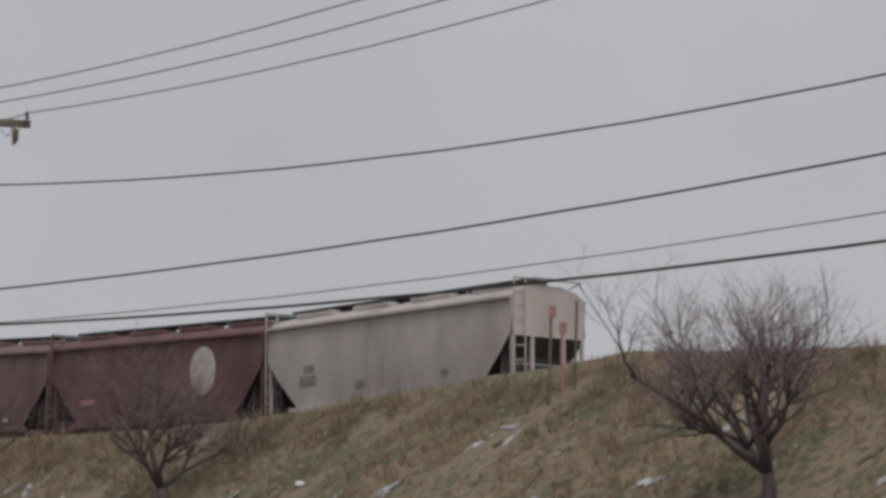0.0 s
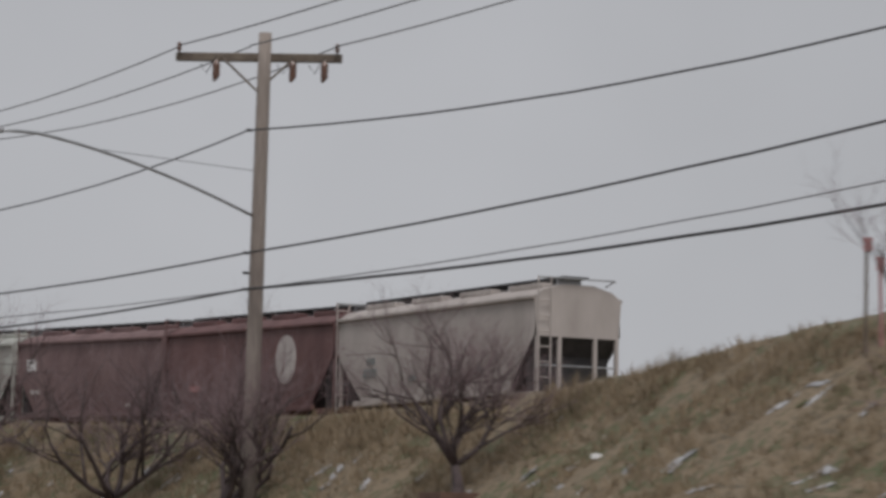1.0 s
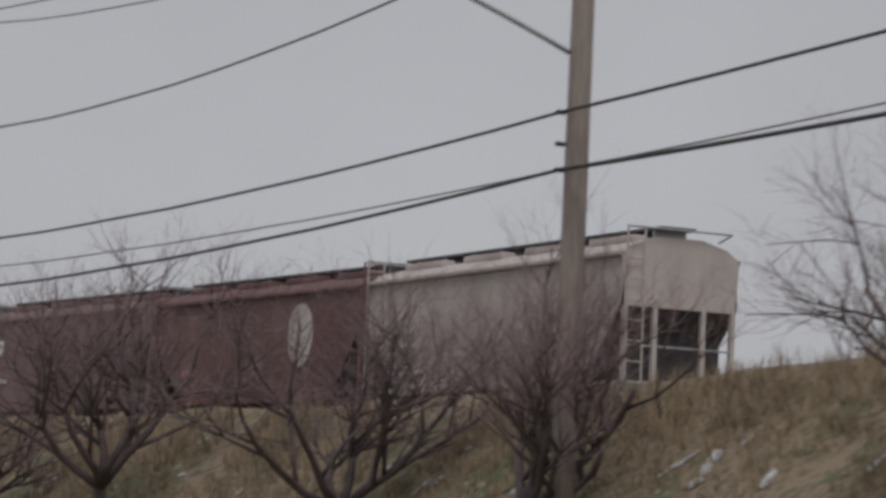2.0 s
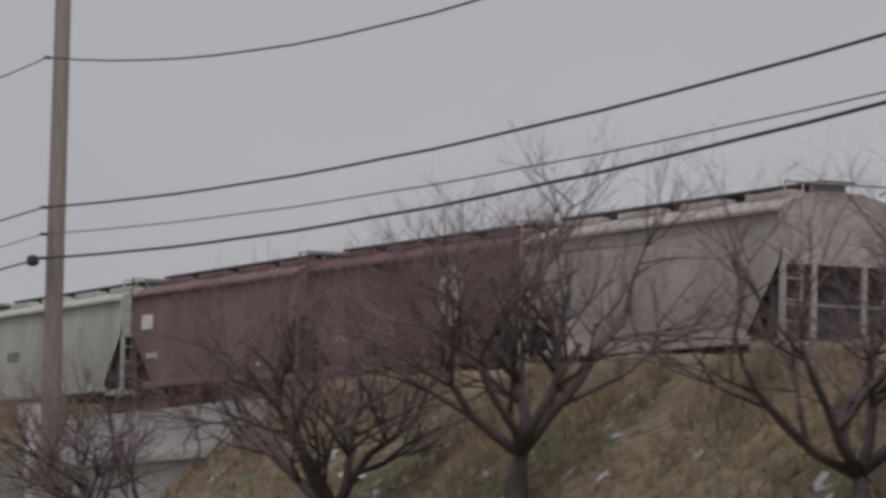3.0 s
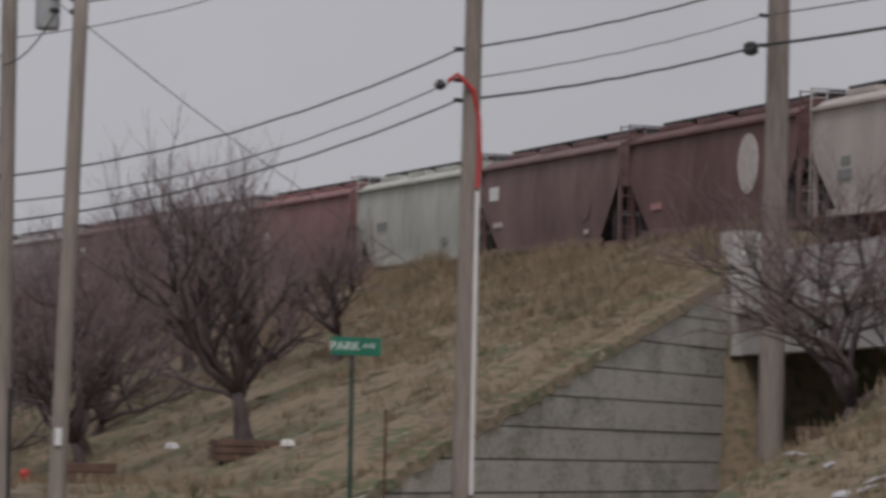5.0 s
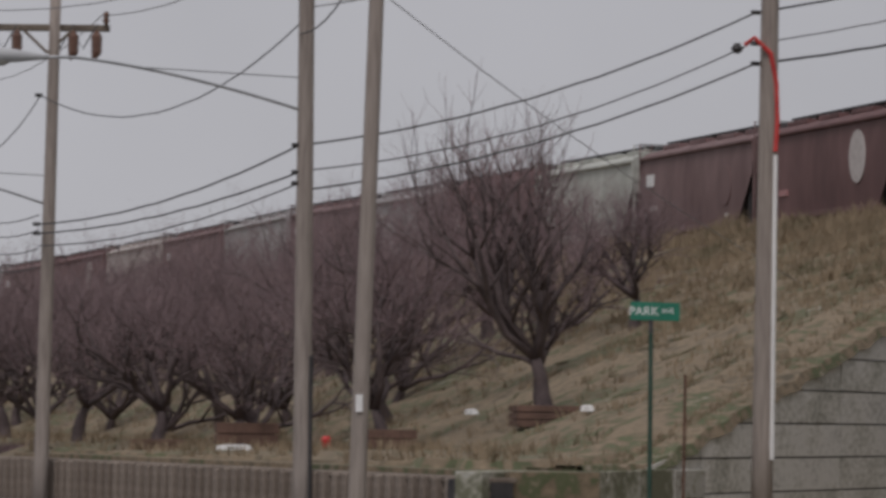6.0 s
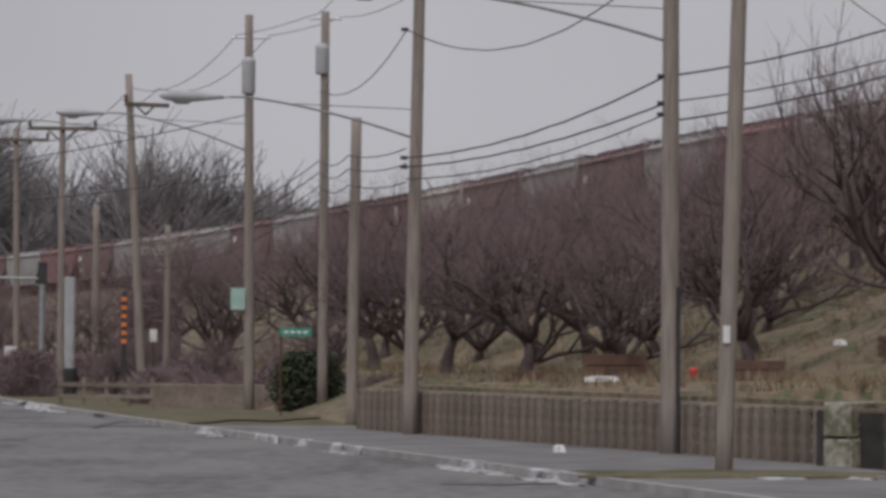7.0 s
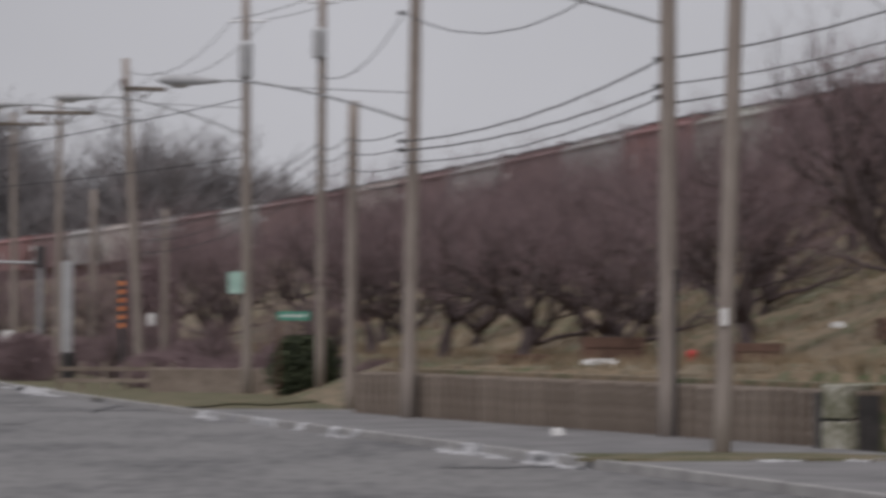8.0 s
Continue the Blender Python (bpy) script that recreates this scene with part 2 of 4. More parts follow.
def land(x, y):
    s, u = lay(x, y)
    crest = roofline(u) - 2.75 + min(max(-103.5 - u, 0) * 0.03, 0.3)
    n = noise.noise((x * 0.35, y * 0.35, 0)) * 0.16 + noise.noise((x * 1.3, y * 1.3, 3)) * 0.06
    bed = roofline(u) + RAIL - 0.16
    if -62.4 < u < -50.3 and s < 2.35:
        return 0.0
    if s < -2.9:
        return max(crest - 0.35 + 0.55 * (s + 2.9), 0.0) + n
    if s < 0.55:
        left = right = bed
    else:
        berm = min((s - 0.55) / 0.5, 1.0)
        top = bed + (crest + 0.10 - bed) * berm
        right = top if s < 1.4 else (crest + 0.10 - 0.78 * (s - 1.4) if s < 5.6 else crest + 0.10 - 0.78 * 4.2 - 0.36 * (s - 5.6))
        left = top - 0.12 * berm if s < 1.6 else crest - 0.02 - 0.385 * (s - 1.6)
        fade = min(s - 0.55, 1)
        right, left = right + n * fade, left + n * fade
    cone = beyond_line(x, y, (12.6, 47.6), (17.7, 57.0))
    if y > 40:
        right = min(right, 1.15 - 1.15 * cone)
    right = max(right, 0.0)
    left = max(left, 0.92 + 0.02 * max(0, 20 - s) + n * 0.5)
    behind_wing = beyond_line(x, y, WING1, WING0)
    behind_crib = -beyond_line(x, y, CRIB0, CRIB1)
    if y <= 63.3:
        if behind_wing > 0.75 and y > 45 and (behind_crib > 0.8 or x > 6):
            return left
        return right if behind_wing <= 0.0 else 0.0
    if behind_wing < 0.75 and y < 66:
        return left if s < 5 else 0.0
    foot = -0.9 - 0.17 * (y - 63.3)
    return max(min(left, 0.34 * (x - foot)), 0.0)


# ---- ground ----
def sheet(name, xs, ys, fn, material, label, category):
    V = [(x, y, fn(x, y)) for y in ys for x in xs]
    w = len(xs)
    Fc = [(j * w + i, j * w + i + 1, (j + 1) * w + i + 1, (j + 1) * w + i) for j in range(len(ys) - 1) for i in range(w - 1)]
    return tagged(smooth(part(name, (V, Fc), material)), label, category, kind="structure")


ground = boxes((-900, 900, -900, 1400, -0.4, -0.05))
tagged(part("ground", ground, M_GRASS), "flat ground of dead grass reaching the horizon", "ground", kind="structure")
bank_x = [x * 0.45 - 12 for x in range(int(60 / 0.45))]
bank_y = [y * 0.55 - 40 for y in range(int(190 / 0.55))]
sheet("embankment", bank_x, bank_y, lambda x, y: land(x, y) - 0.04, M_GRASS, "railway embankment of straw-coloured dead grass with thin snow", "embankment")


def far_land(x, y):
    s, u = lay(x, y)
    return max(roofline(u) + RAIL - 0.2 - 0.4 * max(abs(s) - 2.5, 0), -0.1)


sheet("far_embankment", [x * 1.5 - 75 for x in range(62)], [y * 3 + 149 for y in range(60)], far_land, M_GRASS, "far stretch of the grassy railway embankment", "embankment")


# ---- road, pavement, kerb ----
def edge(y, off=0.0):
    """x of the kerb line at y, moved off metres to the street."""
    return 1.57 - 0.252 * (y - 40.8) + 0.00045 * max(y - 52, 0) ** 2 - off


def strip(y0, y1, step, left, right, z0, z1):
    ys = np.arange(y0, y1 + step, step)
    V, Fc = [], []
    for y in ys:
        a, b = left(y), right(y)
        V += [(a, y, z0), (b, y, z0), (b, y, z1), (a, y, z1)]
    for i in range(len(ys) - 1):
        k = i * 4
        for q in ((0, 1), (1, 2), (2, 3), (3, 0)):
            Fc.append((k + q[0], k + q[1], k + 4 + q[1], k + 4 + q[0]))
    Fc += [(0, 3, 2, 1), tuple(len(V) - 4 + j for j in range(4))]
    return V, Fc


tagged(part("road", strip(-120, 420, 6, lambda y: edge(y) - 26, lambda y: edge(y), -0.3, 0.0), M_ROAD), "worn grey asphalt road with patched seams", "road", kind="structure")
tagged(part("kerb", strip(-60, 260, 3, lambda y: edge(y), lambda y: edge(y) + 0.16, -0.3, 0.10), M_KERB), "low concrete kerb along the road", "kerb", kind="structure")
tagged(part("pavement", strip(-60, 66, 3, lambda y: edge(y) + 0.16, lambda y: edge(y) + 4.4, -0.3, 0.085), M_PAVE), "grey asphalt pavement before the crib wall", "pavement", kind="structure")
tagged(part("verge", strip(66, 250, 4, lambda y: edge(y) + 0.16, lambda y: edge(y) + 5.5, -0.3, 0.05), M_GREEN), "rough green verge beside the road", "verge", kind="structure")
rng = random.Random(5)


def blob(x, y, rx, ry, z, h, turn=0.0, n=18, rough=0.35):
    """A low uneven mound with an irregular outline."""
    bm = bmesh.new()
    rings = []
    for k, (f, zz) in enumerate(((1.0, 0.0), (0.8, h * 0.8), (0.4, h))):
        ring = []
        for i in range(n):
            a = 2 * math.pi * i / n
            q = f * (1 + rough * noise.noise((math.cos(a) * 1.7 + x, math.sin(a) * 1.7 + y, k * 0.3)) * 1.6)
            px, py = rx * q * math.cos(a), ry * q * math.sin(a)
            ring.append(bm.verts.new((x + px * math.cos(turn) - py * math.sin(turn), y + px * math.sin(turn) + py * math.cos(turn), z + zz)))
        rings.append(ring)
    for r0, r1 in zip(rings, rings[1:]):
        for i in range(n):
            bm.faces.new((r0[i], r0[(i + 1) % n], r1[(i + 1) % n], r1[i]))
    bm.faces.new(rings[-1])
    return bm


for lo, hi, n, size in ((40.6, 47.0, 16, 0.16), (51, 63, 16, 0.13), (82, 94, 10, 0.3)):
    for i in range(n):
        y = rng.uniform(lo, hi)
        x = edge(y) + rng.uniform(-0.25, 0.06)
        tagged(part("snow_patch", blob(x, y, size * rng.uniform(0.4, 1.1), size * rng.uniform(1.0, 4.0), 0.0, 0.018 if x < edge(y) - 0.02 else 0.115, 0.25, n=12, rough=0.9), M_SNOW), "thin ragged bit of old snow along the kerb", "snow", "snow along the kerb")
for i in range(14):
    x, y = rng.uniform(3.6, 7.0), rng.uniform(40.2, 41.6)
    tagged(part("snow_patch", blob(x, y, rng.uniform(0.1, 0.3), rng.uniform(0.08, 0.2), 0.085, 0.02, 0, n=10, rough=0.9), M_SNOW), "thin ragged bit of old snow beside the wall", "snow", "snow beside the wall")
for x, y, rx, ry in ((3.3, 41.6, 2.0, 1.3), (-4.6, 75.5, 2.0, 6.5)):
    tagged(part("grass_patch", blob(x, y, rx, ry, 0.08, 0.04, 0.15, n=30, rough=0.6), M_GREEN), "worn patch of short green grass beside the kerb", "grass", kind="stuff")
for i in range(14):
    y = rng.uniform(34, 120)
    x = edge(y) - rng.uniform(1.2, 11)
    pts = [(x + rng.uniform(-0.3, 0.3) + k * 0.55 * (1 if i % 3 else -0.05), y + k * (0.25 if i % 3 else 2.5) + rng.uniform(-0.2, 0.2), 0.004) for k in range(6)]
    V = []
    for p in pts:
        w = rng.uniform(0.03, 0.09) * (2.2 if i % 3 else 1)
        V += [(p[0], p[1] - w, 0.006), (p[0], p[1] + w * 1.6, 0.006)] if i % 3 else [(p[0] - w, p[1], 0.006), (p[0] + w, p[1], 0.006)]
    Fc = [(2 * k, 2 * k + 1, 2 * k + 3, 2 * k + 2) for k in range(5)]
    tagged(part("tar_seam", (V, Fc), M_CRACK), "dark tar seam in the asphalt", "road seam", "tar seams", "structure")

# ---- track ----
rails = tube_lists([[(track(u, s - 0.95, RAIL), 0.06) for u in range(-190, 301, 5)] for s in (-0.55, 0.55)], 6)
tagged(part("railway_track", rails, M_RUST), "rusty steel railway rails on the embankment", "railway track", kind="structure")

# ---- bridge over the side street ----
def along(name, u0, u1, s0, s1, z0, z1, material, label, n=6):
    V, Fc = [], []
    for i in range(n + 1):
        u = u0 + (u1 - u0) * i / n
        for s, z in ((s0, z0), (s1, z0), (s1, z1), (s0, z1)):
            p = track(u, s)
            V.append((p.x, p.y, z))
    for i in range(n):
        for q in range(4):
            Fc.append((i * 4 + q, i * 4 + (q + 1) % 4, i * 4 + 4 + (q + 1) % 4, i * 4 + 4 + q))
    Fc += [(3, 2, 1, 0), tuple(n * 4 + j for j in range(4))]
    return tagged(part(name, (V, Fc), material), label, "bridge", kind="structure")


along("bridge_girder", -62.5, -50.2, 2.35, 2.8, 3.42, 5.2, M_CONC2, "pale concrete bridge girder stained by weather")
along("bridge_girder_far", -62.5, -50.2, -3.3, -2.85, 3.9, 5.2, M_CONC2, "pale concrete bridge girder on the far side")
along("bridge_deck", -62.5, -50.2, -2.85, 2.35, 4.3, 5.0, M_CONC, "dark underside of the concrete bridge deck")
along("bridge_abutment", -50.2, -49.4, -3.3, 2.6, 0.0, 5.15, M_CONC, "concrete bridge abutment below the track")
along("bridge_abutment_far", -63.5, -62.5, -3.3, 2.2, 0.0, 4.9, M_CONC, "concrete bridge abutment behind the grass slope")
along("bridge_ledge", -62.5, -50.2, 2.8, 2.95, 4.15, 4.3, M_CONC2, "ledge along the concrete bridge girder")
along("parapet_pillar", -50.7, -50.1, 2.4, 3.0, 3.4, 5.62, M_CONC2, "pale concrete pillar at the end of the bridge", 1)

# wing wall: a sloping wall of cast panels with recessed joints
wdx, wdy = WING0[0] - WING1[0], WING0[1] - WING1[1]
WL = math.hypot(wdx, wdy)
wing_m = Matrix.Translation((WING1[0], WING1[1], 0)) @ Matrix.Rotation(math.atan2(wdy, wdx), 4, "Z")


def wing_top(d):
    return max(0.82, 1.10 + 0.236 * (d - 6.4))


wing = thing("wing_wall", wing_m, "weathered concrete bridge wing wall of cast panels", "retaining wall", kind="structure")
V, Fc = [], []
for i in range(41):
    d = WL * i / 40
    for yy, zz in ((0.045, -0.2), (0.45, -0.2), (0.45, wing_top(d) - 0.05), (0.045, wing_top(d) - 0.05)):
        V.append((d, yy, zz))
for i in range(40):
    for q in range(4):
        Fc.append((i * 4 + q, i * 4 + 4 + q, i * 4 + 4 + (q + 1) % 4, i * 4 + (q + 1) % 4))
Fc += [(0, 1, 2, 3), (163, 162, 161, 160)]
part("core", (V, Fc), M_DARK, wing)
V2 = [(max(x, 2.9), 0.07 if yy < 0.2 else 1.5, z + 0.09 + 0.06 * noise.noise((x * 2.3, 0, 7)) if z > 0 else z) for x, yy, z in V]
part("verge", (V2, Fc), M_GRASS, wing, "grass verge behind the wall")
cols = [0.0, 2.4, 4.7, 6.9, 9.2, 12.4, 15.8, 19.4, WL]
for a, b in zip(cols, cols[1:]):
    z = 0.0
    while z < 5.2:
        z1 = z + 0.50
        ta, tb = wing_top(a), wing_top(b)
        poly = [(a + 0.02, z + 0.012), (b - 0.02, z + 0.012)]
        # clip the panel by the sloping top
        rb, ra = min(z1 - 0.012, tb), min(z1 - 0.012, ta)
        if rb > z + 0.03:
            if ra > z + 0.03:
                poly += [(b - 0.02, rb), (a + 0.02, ra)] if not (ra < z1 - 0.012 < tb) else [(b - 0.02, rb), (a + (z1 - ta) / (tb - ta) * (b - a), rb), (a + 0.02, ra)]
            else:
                start = a + max((z + 0.02 - ta) / max(tb - ta, 1e-3), 0) * (b - a)
                top_x = a + min((z1 - ta) / max(tb - ta, 1e-3), 1) * (b - a)
                poly = [(start, z + 0.012), (b - 0.02, z + 0.012), (b - 0.02, rb)] + ([(top_x, rb)] if top_x < b - 0.1 else [])
            bm = bmesh.new()
            dep = rng.uniform(-0.012, 0.012)
            front = [bm.verts.new((x, dep, q)) for x, q in poly]
            back = [bm.verts.new((x, 0.06, q)) for x, q in poly]
            bm.faces.new(front)
            for i in range(len(poly)):
                j = (i + 1) % len(poly)
                bm.faces.new((front[j], front[i], back[i], back[j]))
            part("panel", bm, M_CONC, wing)
        z = z1
V3, F3 = [], []
for i in range(61):
    dd = 3.0 + (WL - 3.0) * i / 60
    o = 0.05 * noise.noise((dd * 3.1, 2, 0)) + 0.03 * noise.noise((dd * 9, 5, 0))
    for yy, zz in ((-0.05 + o, -0.05 + o), (0.4, -0.1), (0.4, 0.1), (0.02 + o, 0.1 + o)):
        V3.append((dd, yy, wing_top(dd) + zz))
for i in range(60):
    for q in range(4):
        F3.append((i * 4 + q, i * 4 + 4 + q, i * 4 + 4 + (q + 1) % 4, i * 4 + (q + 1) % 4))
part("turf_edge", (V3, F3), M_GRASS, wing, "ragged turf hanging over the wall")
low = [-0.12, 1.15, 2.4, 3.6, 4.7, 5.8, 6.9]
for a, b in zip(low, low[1:]):
    for z0, z1 in ((-0.1, 0.43), (0.45, 0.86)):
        o = rng.uniform(-0.015, 0.015)
        part("low_panel", boxes((a + 0.012, b - 0.012, -0.08 + o, 0.3, z0, z1 + o), bevel=0.012), M_CONCW, wing, "stained mossy concrete panel")
part("joint_post", boxes((9.14, 9.24, -0.06, 0.05, 0, 2.35)), M_DARK, wing)

# crib wall: posts before horizontal members
cdx, cdy = CRIB1[0] - CRIB0[0], CRIB1[1] - CRIB0[1]
CL = math.hypot(cdx, cdy)
crib_m = Matrix.Translation((CRIB0[0], CRIB0[1], 0)) @ Matrix.Rotation(math.atan2(cdy, cdx), 4, "Z")
crib = thing("crib_wall", crib_m, "low brown crib wall of precast concrete members", "retaining wall", kind="structure")
# near-black backing paints the shade seen in the gaps between members
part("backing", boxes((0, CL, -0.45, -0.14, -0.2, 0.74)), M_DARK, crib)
part("backfill", boxes((0.1, CL - 0.1, -1.7, -0.46, -0.2, 0.86)), M_GRASS, crib, "grass fill behind the wall")
part("cap", boxes((0, CL, -0.5, -0.02, 0.72, 0.79), bevel=0.012), M_CRIB, crib)
for k, z in enumerate((0.02, 0.2, 0.38, 0.56)):
    part("rail", boxes((0, CL, -0.15, -0.04, z, z + 0.06), bevel=0.01), M_CRIB, crib)
peg = boxes((-0.075, 0.075, -0.14, 0.05, -0.05, 0.78), bevel=0.02)
first = part("post", peg, M_CRIB, crib)
first.location.x = 0.2
for i in range(1, int(CL / 0.36)):
    ob = bpy.data.objects.new("post", first.data)
    scene.collection.objects.link(ob)
    ob.parent = crib
    ob.location = (0.2 + i * 0.36, rng.uniform(-0.01, 0.01), rng.uniform(-0.02, 0.02))
    ob.rotation_euler = (0, rng.uniform(-0.03, 0.03), 0)
end = thing("crib_wall_return", Matrix.Translation((CRIB1[0], CRIB1[1], 0)), "short return of the brown crib wall", "retaining wall", kind="structure")
part("backing", boxes((0.0, 4.2, -0.05, 0.25, -0.2, 0.75)), M_CRIB, end)
tagged(part("low_wall", boxes((-6.6, -1.2, 84.0, 84.4, -0.2, 0.62), bevel=0.02), M_CRIB), "low brown block wall beside the far grass", "wall", kind="structure")


# ---- trees ----
def grow_tree(seed, limbs=5, lens=(0.7, 1.7, 1.15, 0.85, 0.55, 0.33), kids=(5, 5, 4, 4), rad=0.17, up=0.22, spread=1.15):
    """Polylines of a bare tree: (thick lines, thin lines)."""
    r = random.Random(seed)
    thick, thin = [], []

    def grow(p, d, length, radius, level):
        n = 4 if level < 2 else 3
        line = [(p.copy(), radius)]
        q, dd = p.copy(), d.copy()
        for i in range(n):
            dd = (dd + Vector((r.gauss(0, 0.22), r.gauss(0, 0.22), r.gauss(up * 0.35, 0.16)))).normalized()
            q = q + dd * (length / n)
            line.append((q.copy(), radius * (1 - 0.55 * (i + 1) / n)))
        (thick if level < 4 else thin).append(line)
        if level >= len(lens) - 1:
            return
        c = limbs if level == 0 else kids[min(level, len(kids)) - 1] + r.randint(-1, 1)
        turn = r.uniform(0, 6.28)
        for k in range(c):
            f = 1.0 if level == 0 else r.uniform(0.3, 1.0)
            i = min(int(f * n), n - 1)
            a = line[i][0].lerp(line[i + 1][0], min(f * n - i, 1.0))
            turn += 2 * math.pi / c + r.gauss(0, 0.4)
            side = dd.orthogonal().normalized()
            side.rotate(Matrix.Rotation(turn, 3, dd))
            w = (spread if level == 0 else 0.8) * r.uniform(0.7, 1.25)
            nd = (dd + side * w + Vector((0, 0, up * (0.5 if level else 0.1)))).normalized()
            grow(a, nd, lens[level + 1] * r.uniform(0.65, 1.3), line[i][1] * (0.65 if level == 0 else 0.585), level + 1)

    grow(Vector((0, 0, -0.25)), Vector((r.uniform(-0.1, 0.1), r.uniform(-0.1, 0.1), 1)).normalized(), lens[0] + 0.25, rad, 0)
    return thick, thin


def build_tree(seed, label, **kw):
    t = thing("bare_tree", Matrix.Translation((0, 0, -100)), label, "tree", "bare trees on the embankment")
    thick, thin = grow_tree(seed, **kw)
    smooth(part("trunk", tube_lists(thick, 5), M_BARK, t))
    part("crown", tube_lists(thin, 3), M_TWIG, t)
    return t


L_TREE = "low bare ornamental tree with dense reddish twigs"
protos = [build_tree(11, L_TREE), build_tree(23, L_TREE, limbs=6), build_tree(37, L_TREE, limbs=5, up=0.4), build_tree(41, L_TREE, limbs=6, lens=(0.45, 1.7, 1.25, 0.9, 0.55, 0.33), spread=1.5)]
tall = build_tree(59, "tall bare tree with upright shoots above the crown", limbs=5, lens=(1.0, 2.0, 1.6, 1.1, 0.6), up=0.75, spread=0.6, rad=0.2)
thicket = build_tree(67, "many-stemmed bare thicket tree", limbs=8, lens=(0.25, 1.7, 1.2, 0.9, 0.55, 0.35), kids=(4, 4, 4, 4), spread=0.95, rad=0.14)


def plant(proto, x, y, size=1.0, turn=0.0, z=None):
    zz = land(x, y) if z is None else z
    t = copy_thing(proto, Matrix.Translation((x, y, zz - 0.05)) @ Matrix.Rotation(turn, 4, "Z"))
    t.scale = (size * 1.1, size * 1.1, size)
    return t


TREES = [(0, 17.5, -13.6, 1.3, 0.4), (1, 18.8, 8.2, 1.0, 1.1), (2, 17.75, 19.3, 1.25, 2.0), (3, 18.25, 25.2, 1.2, 0.6), (1, 17.55, 35.2, 1.35, 4.1), (3, 16.65, 41.3, 1.3, 5.3),
         (3, 15.6, 51.8, 1.2, 3.0), (4, 7.71, 59.6, 0.99, 0.2), (1, 5.23, 62.0, 0.99, 2.2), (5, 3.08, 66.0, 0.99, 0.9),
         (0, 1.55, 68.0, 0.99, 1.6), (3, 3.2, 73.0, 1.12, 4.4), (2, 5.9, 69.0, 1.16, 0.3), (1, 0.1, 80.3, 1.12, 5.5), (5, 8.6, 66.5, 0.99, 3.9), (0, -0.6, 75.5, 0.95, 2.7),
         (3, 7.0, 77.0, 1.16, 1.2), (2, 3.4, 84.0, 1.2, 0.5), (5, 6.4, 73.5, 1.12, 0.8), (5, 9.5, 73.0, 1.03, 2.5), (5, 4.6, 78.0, 1.16, 5.0), (5, 1.8, 76.5, 1.07, 1.9),
         (1, 9.0, 79.5, 1.12, 3.6), (5, 6.0, 85.0, 1.26, 4.9), (0, 10.6, 69.5, 0.86, 1.0), (1, -1.6, 90.0, 1.17, 3.1), (5, 0.9, 94.0, 1.26, 0.2), (0, -3.6, 99.0, 1.22, 5.9),
         (3, -1.5, 107.0, 1.26, 2.1), (5, -6.5, 112.0, 1.17, 4.0), (5, -7.6, 118.0, 1.26, 1.0), (2, -4.5, 121.0, 1.35, 2.0), (1, -9.5, 131.0, 1.35, 0.6), (5, -8, 140, 1.35, 3.0),
         (3, -13, 148, 1.44, 1.0), (5, 3.0, 99.0, 1.3, 0.4), (5, 0.5, 103.0, 1.26, 2.4), (5, -3.0, 113.0, 1.3, 5.2), (5, 4.0, 92.0, 1.26, 3.3), (5, -11.5, 124.0, 1.08, 3.9),
         (5, -14.0, 136.0, 1.35, 0.1), (5, -18.0, 150.0, 1.44, 4.1), (5, -17.0, 142.0, 1.26, 2.2), (5, -22.0, 160.0, 1.53, 1.2), (5, -27.0, 168.0, 1.53, 3.0), (5, -4.0, 89.0, 0.5, 1.0),
         (5, -5.6, 93.5, 0.55, 2.0), (5, -2.4, 86.0, 0.5, 4.0), (5, -7.5, 101.0, 0.6, 3.0), (5, -9.3, 106.0, 0.6, 5.0)]
kinds = protos + [tall, thicket]
for k, x, y, size, turn in TREES:
    plant(kinds[k], x, y, size, turn)
for u, s, size, turn in ((-74, -6.5, 1.15, 1.0), (-68, -7.5, 1.1, 2.4), (-88, -7, 0.95, 0.3), (-58, -9, 1.1, 4.0), (-40, -7, 1.0, 5.1), (-22, -8, 1.0, 1.7), (-8, -7.0, 1.0, 0.9), (10, -9, 1.2, 2.9)):
    p = track(u, s)
    plant(tall, p.x, p.y, size, turn, z=2.6 if u < -50 else 4.0)
for t in kinds:
    for o in (*t.children_recursive, t):
        bpy.data.objects.remove(o)

# ---- far woods on the horizon ----
lines = []
r2 = random.Random(91)
for i in range(330):
    y = r2.uniform(380, 470)
    x = y * (0.17 * r2.random() ** 1.15 - 0.21)
    h = r2.uniform(21, 34) * (1.0 - 0.3 * max(0, (x + 0.16 * y) / 40)) * (1 + 0.3 * noise.noise((x * 0.06, 0, 0)))
    base = Vector((x, y, 0))
    lines.append([(base, 0.22), (base + Vector((0, 0, h * 0.8)), 0.06)])
    for k in range(46):
        f = r2.uniform(0.2, 0.6)
        a = base + Vector((0, 0, h * f))
        d = Vector((r2.gauss(0, 0.5), r2.gauss(0, 0.5), r2.uniform(0.5, 1.2))).normalized()
        e = a + d * h * r2.uniform(0.2, 0.42)
        lines.append([(a, 0.10), (a.lerp(e, 0.6) + Vector((r2.gauss(0, 0.2), 0, 0.2)), 0.07), (e, 0.03)])
        for j in range(3):
            b = a.lerp(e, r2.uniform(0.4, 0.9))
            lines.append([(b, 0.06), (b + (d + Vector((r2.gauss(0, 0.7), r2.gauss(0, 0.7), 0.2))).normalized() * h * 0.13, 0.025)])
tagged(part("far_woods", tube_lists(lines, 3), M_FAR), "bare woods far behind the railway, greyed by painted haze", "woods", kind="stuff")


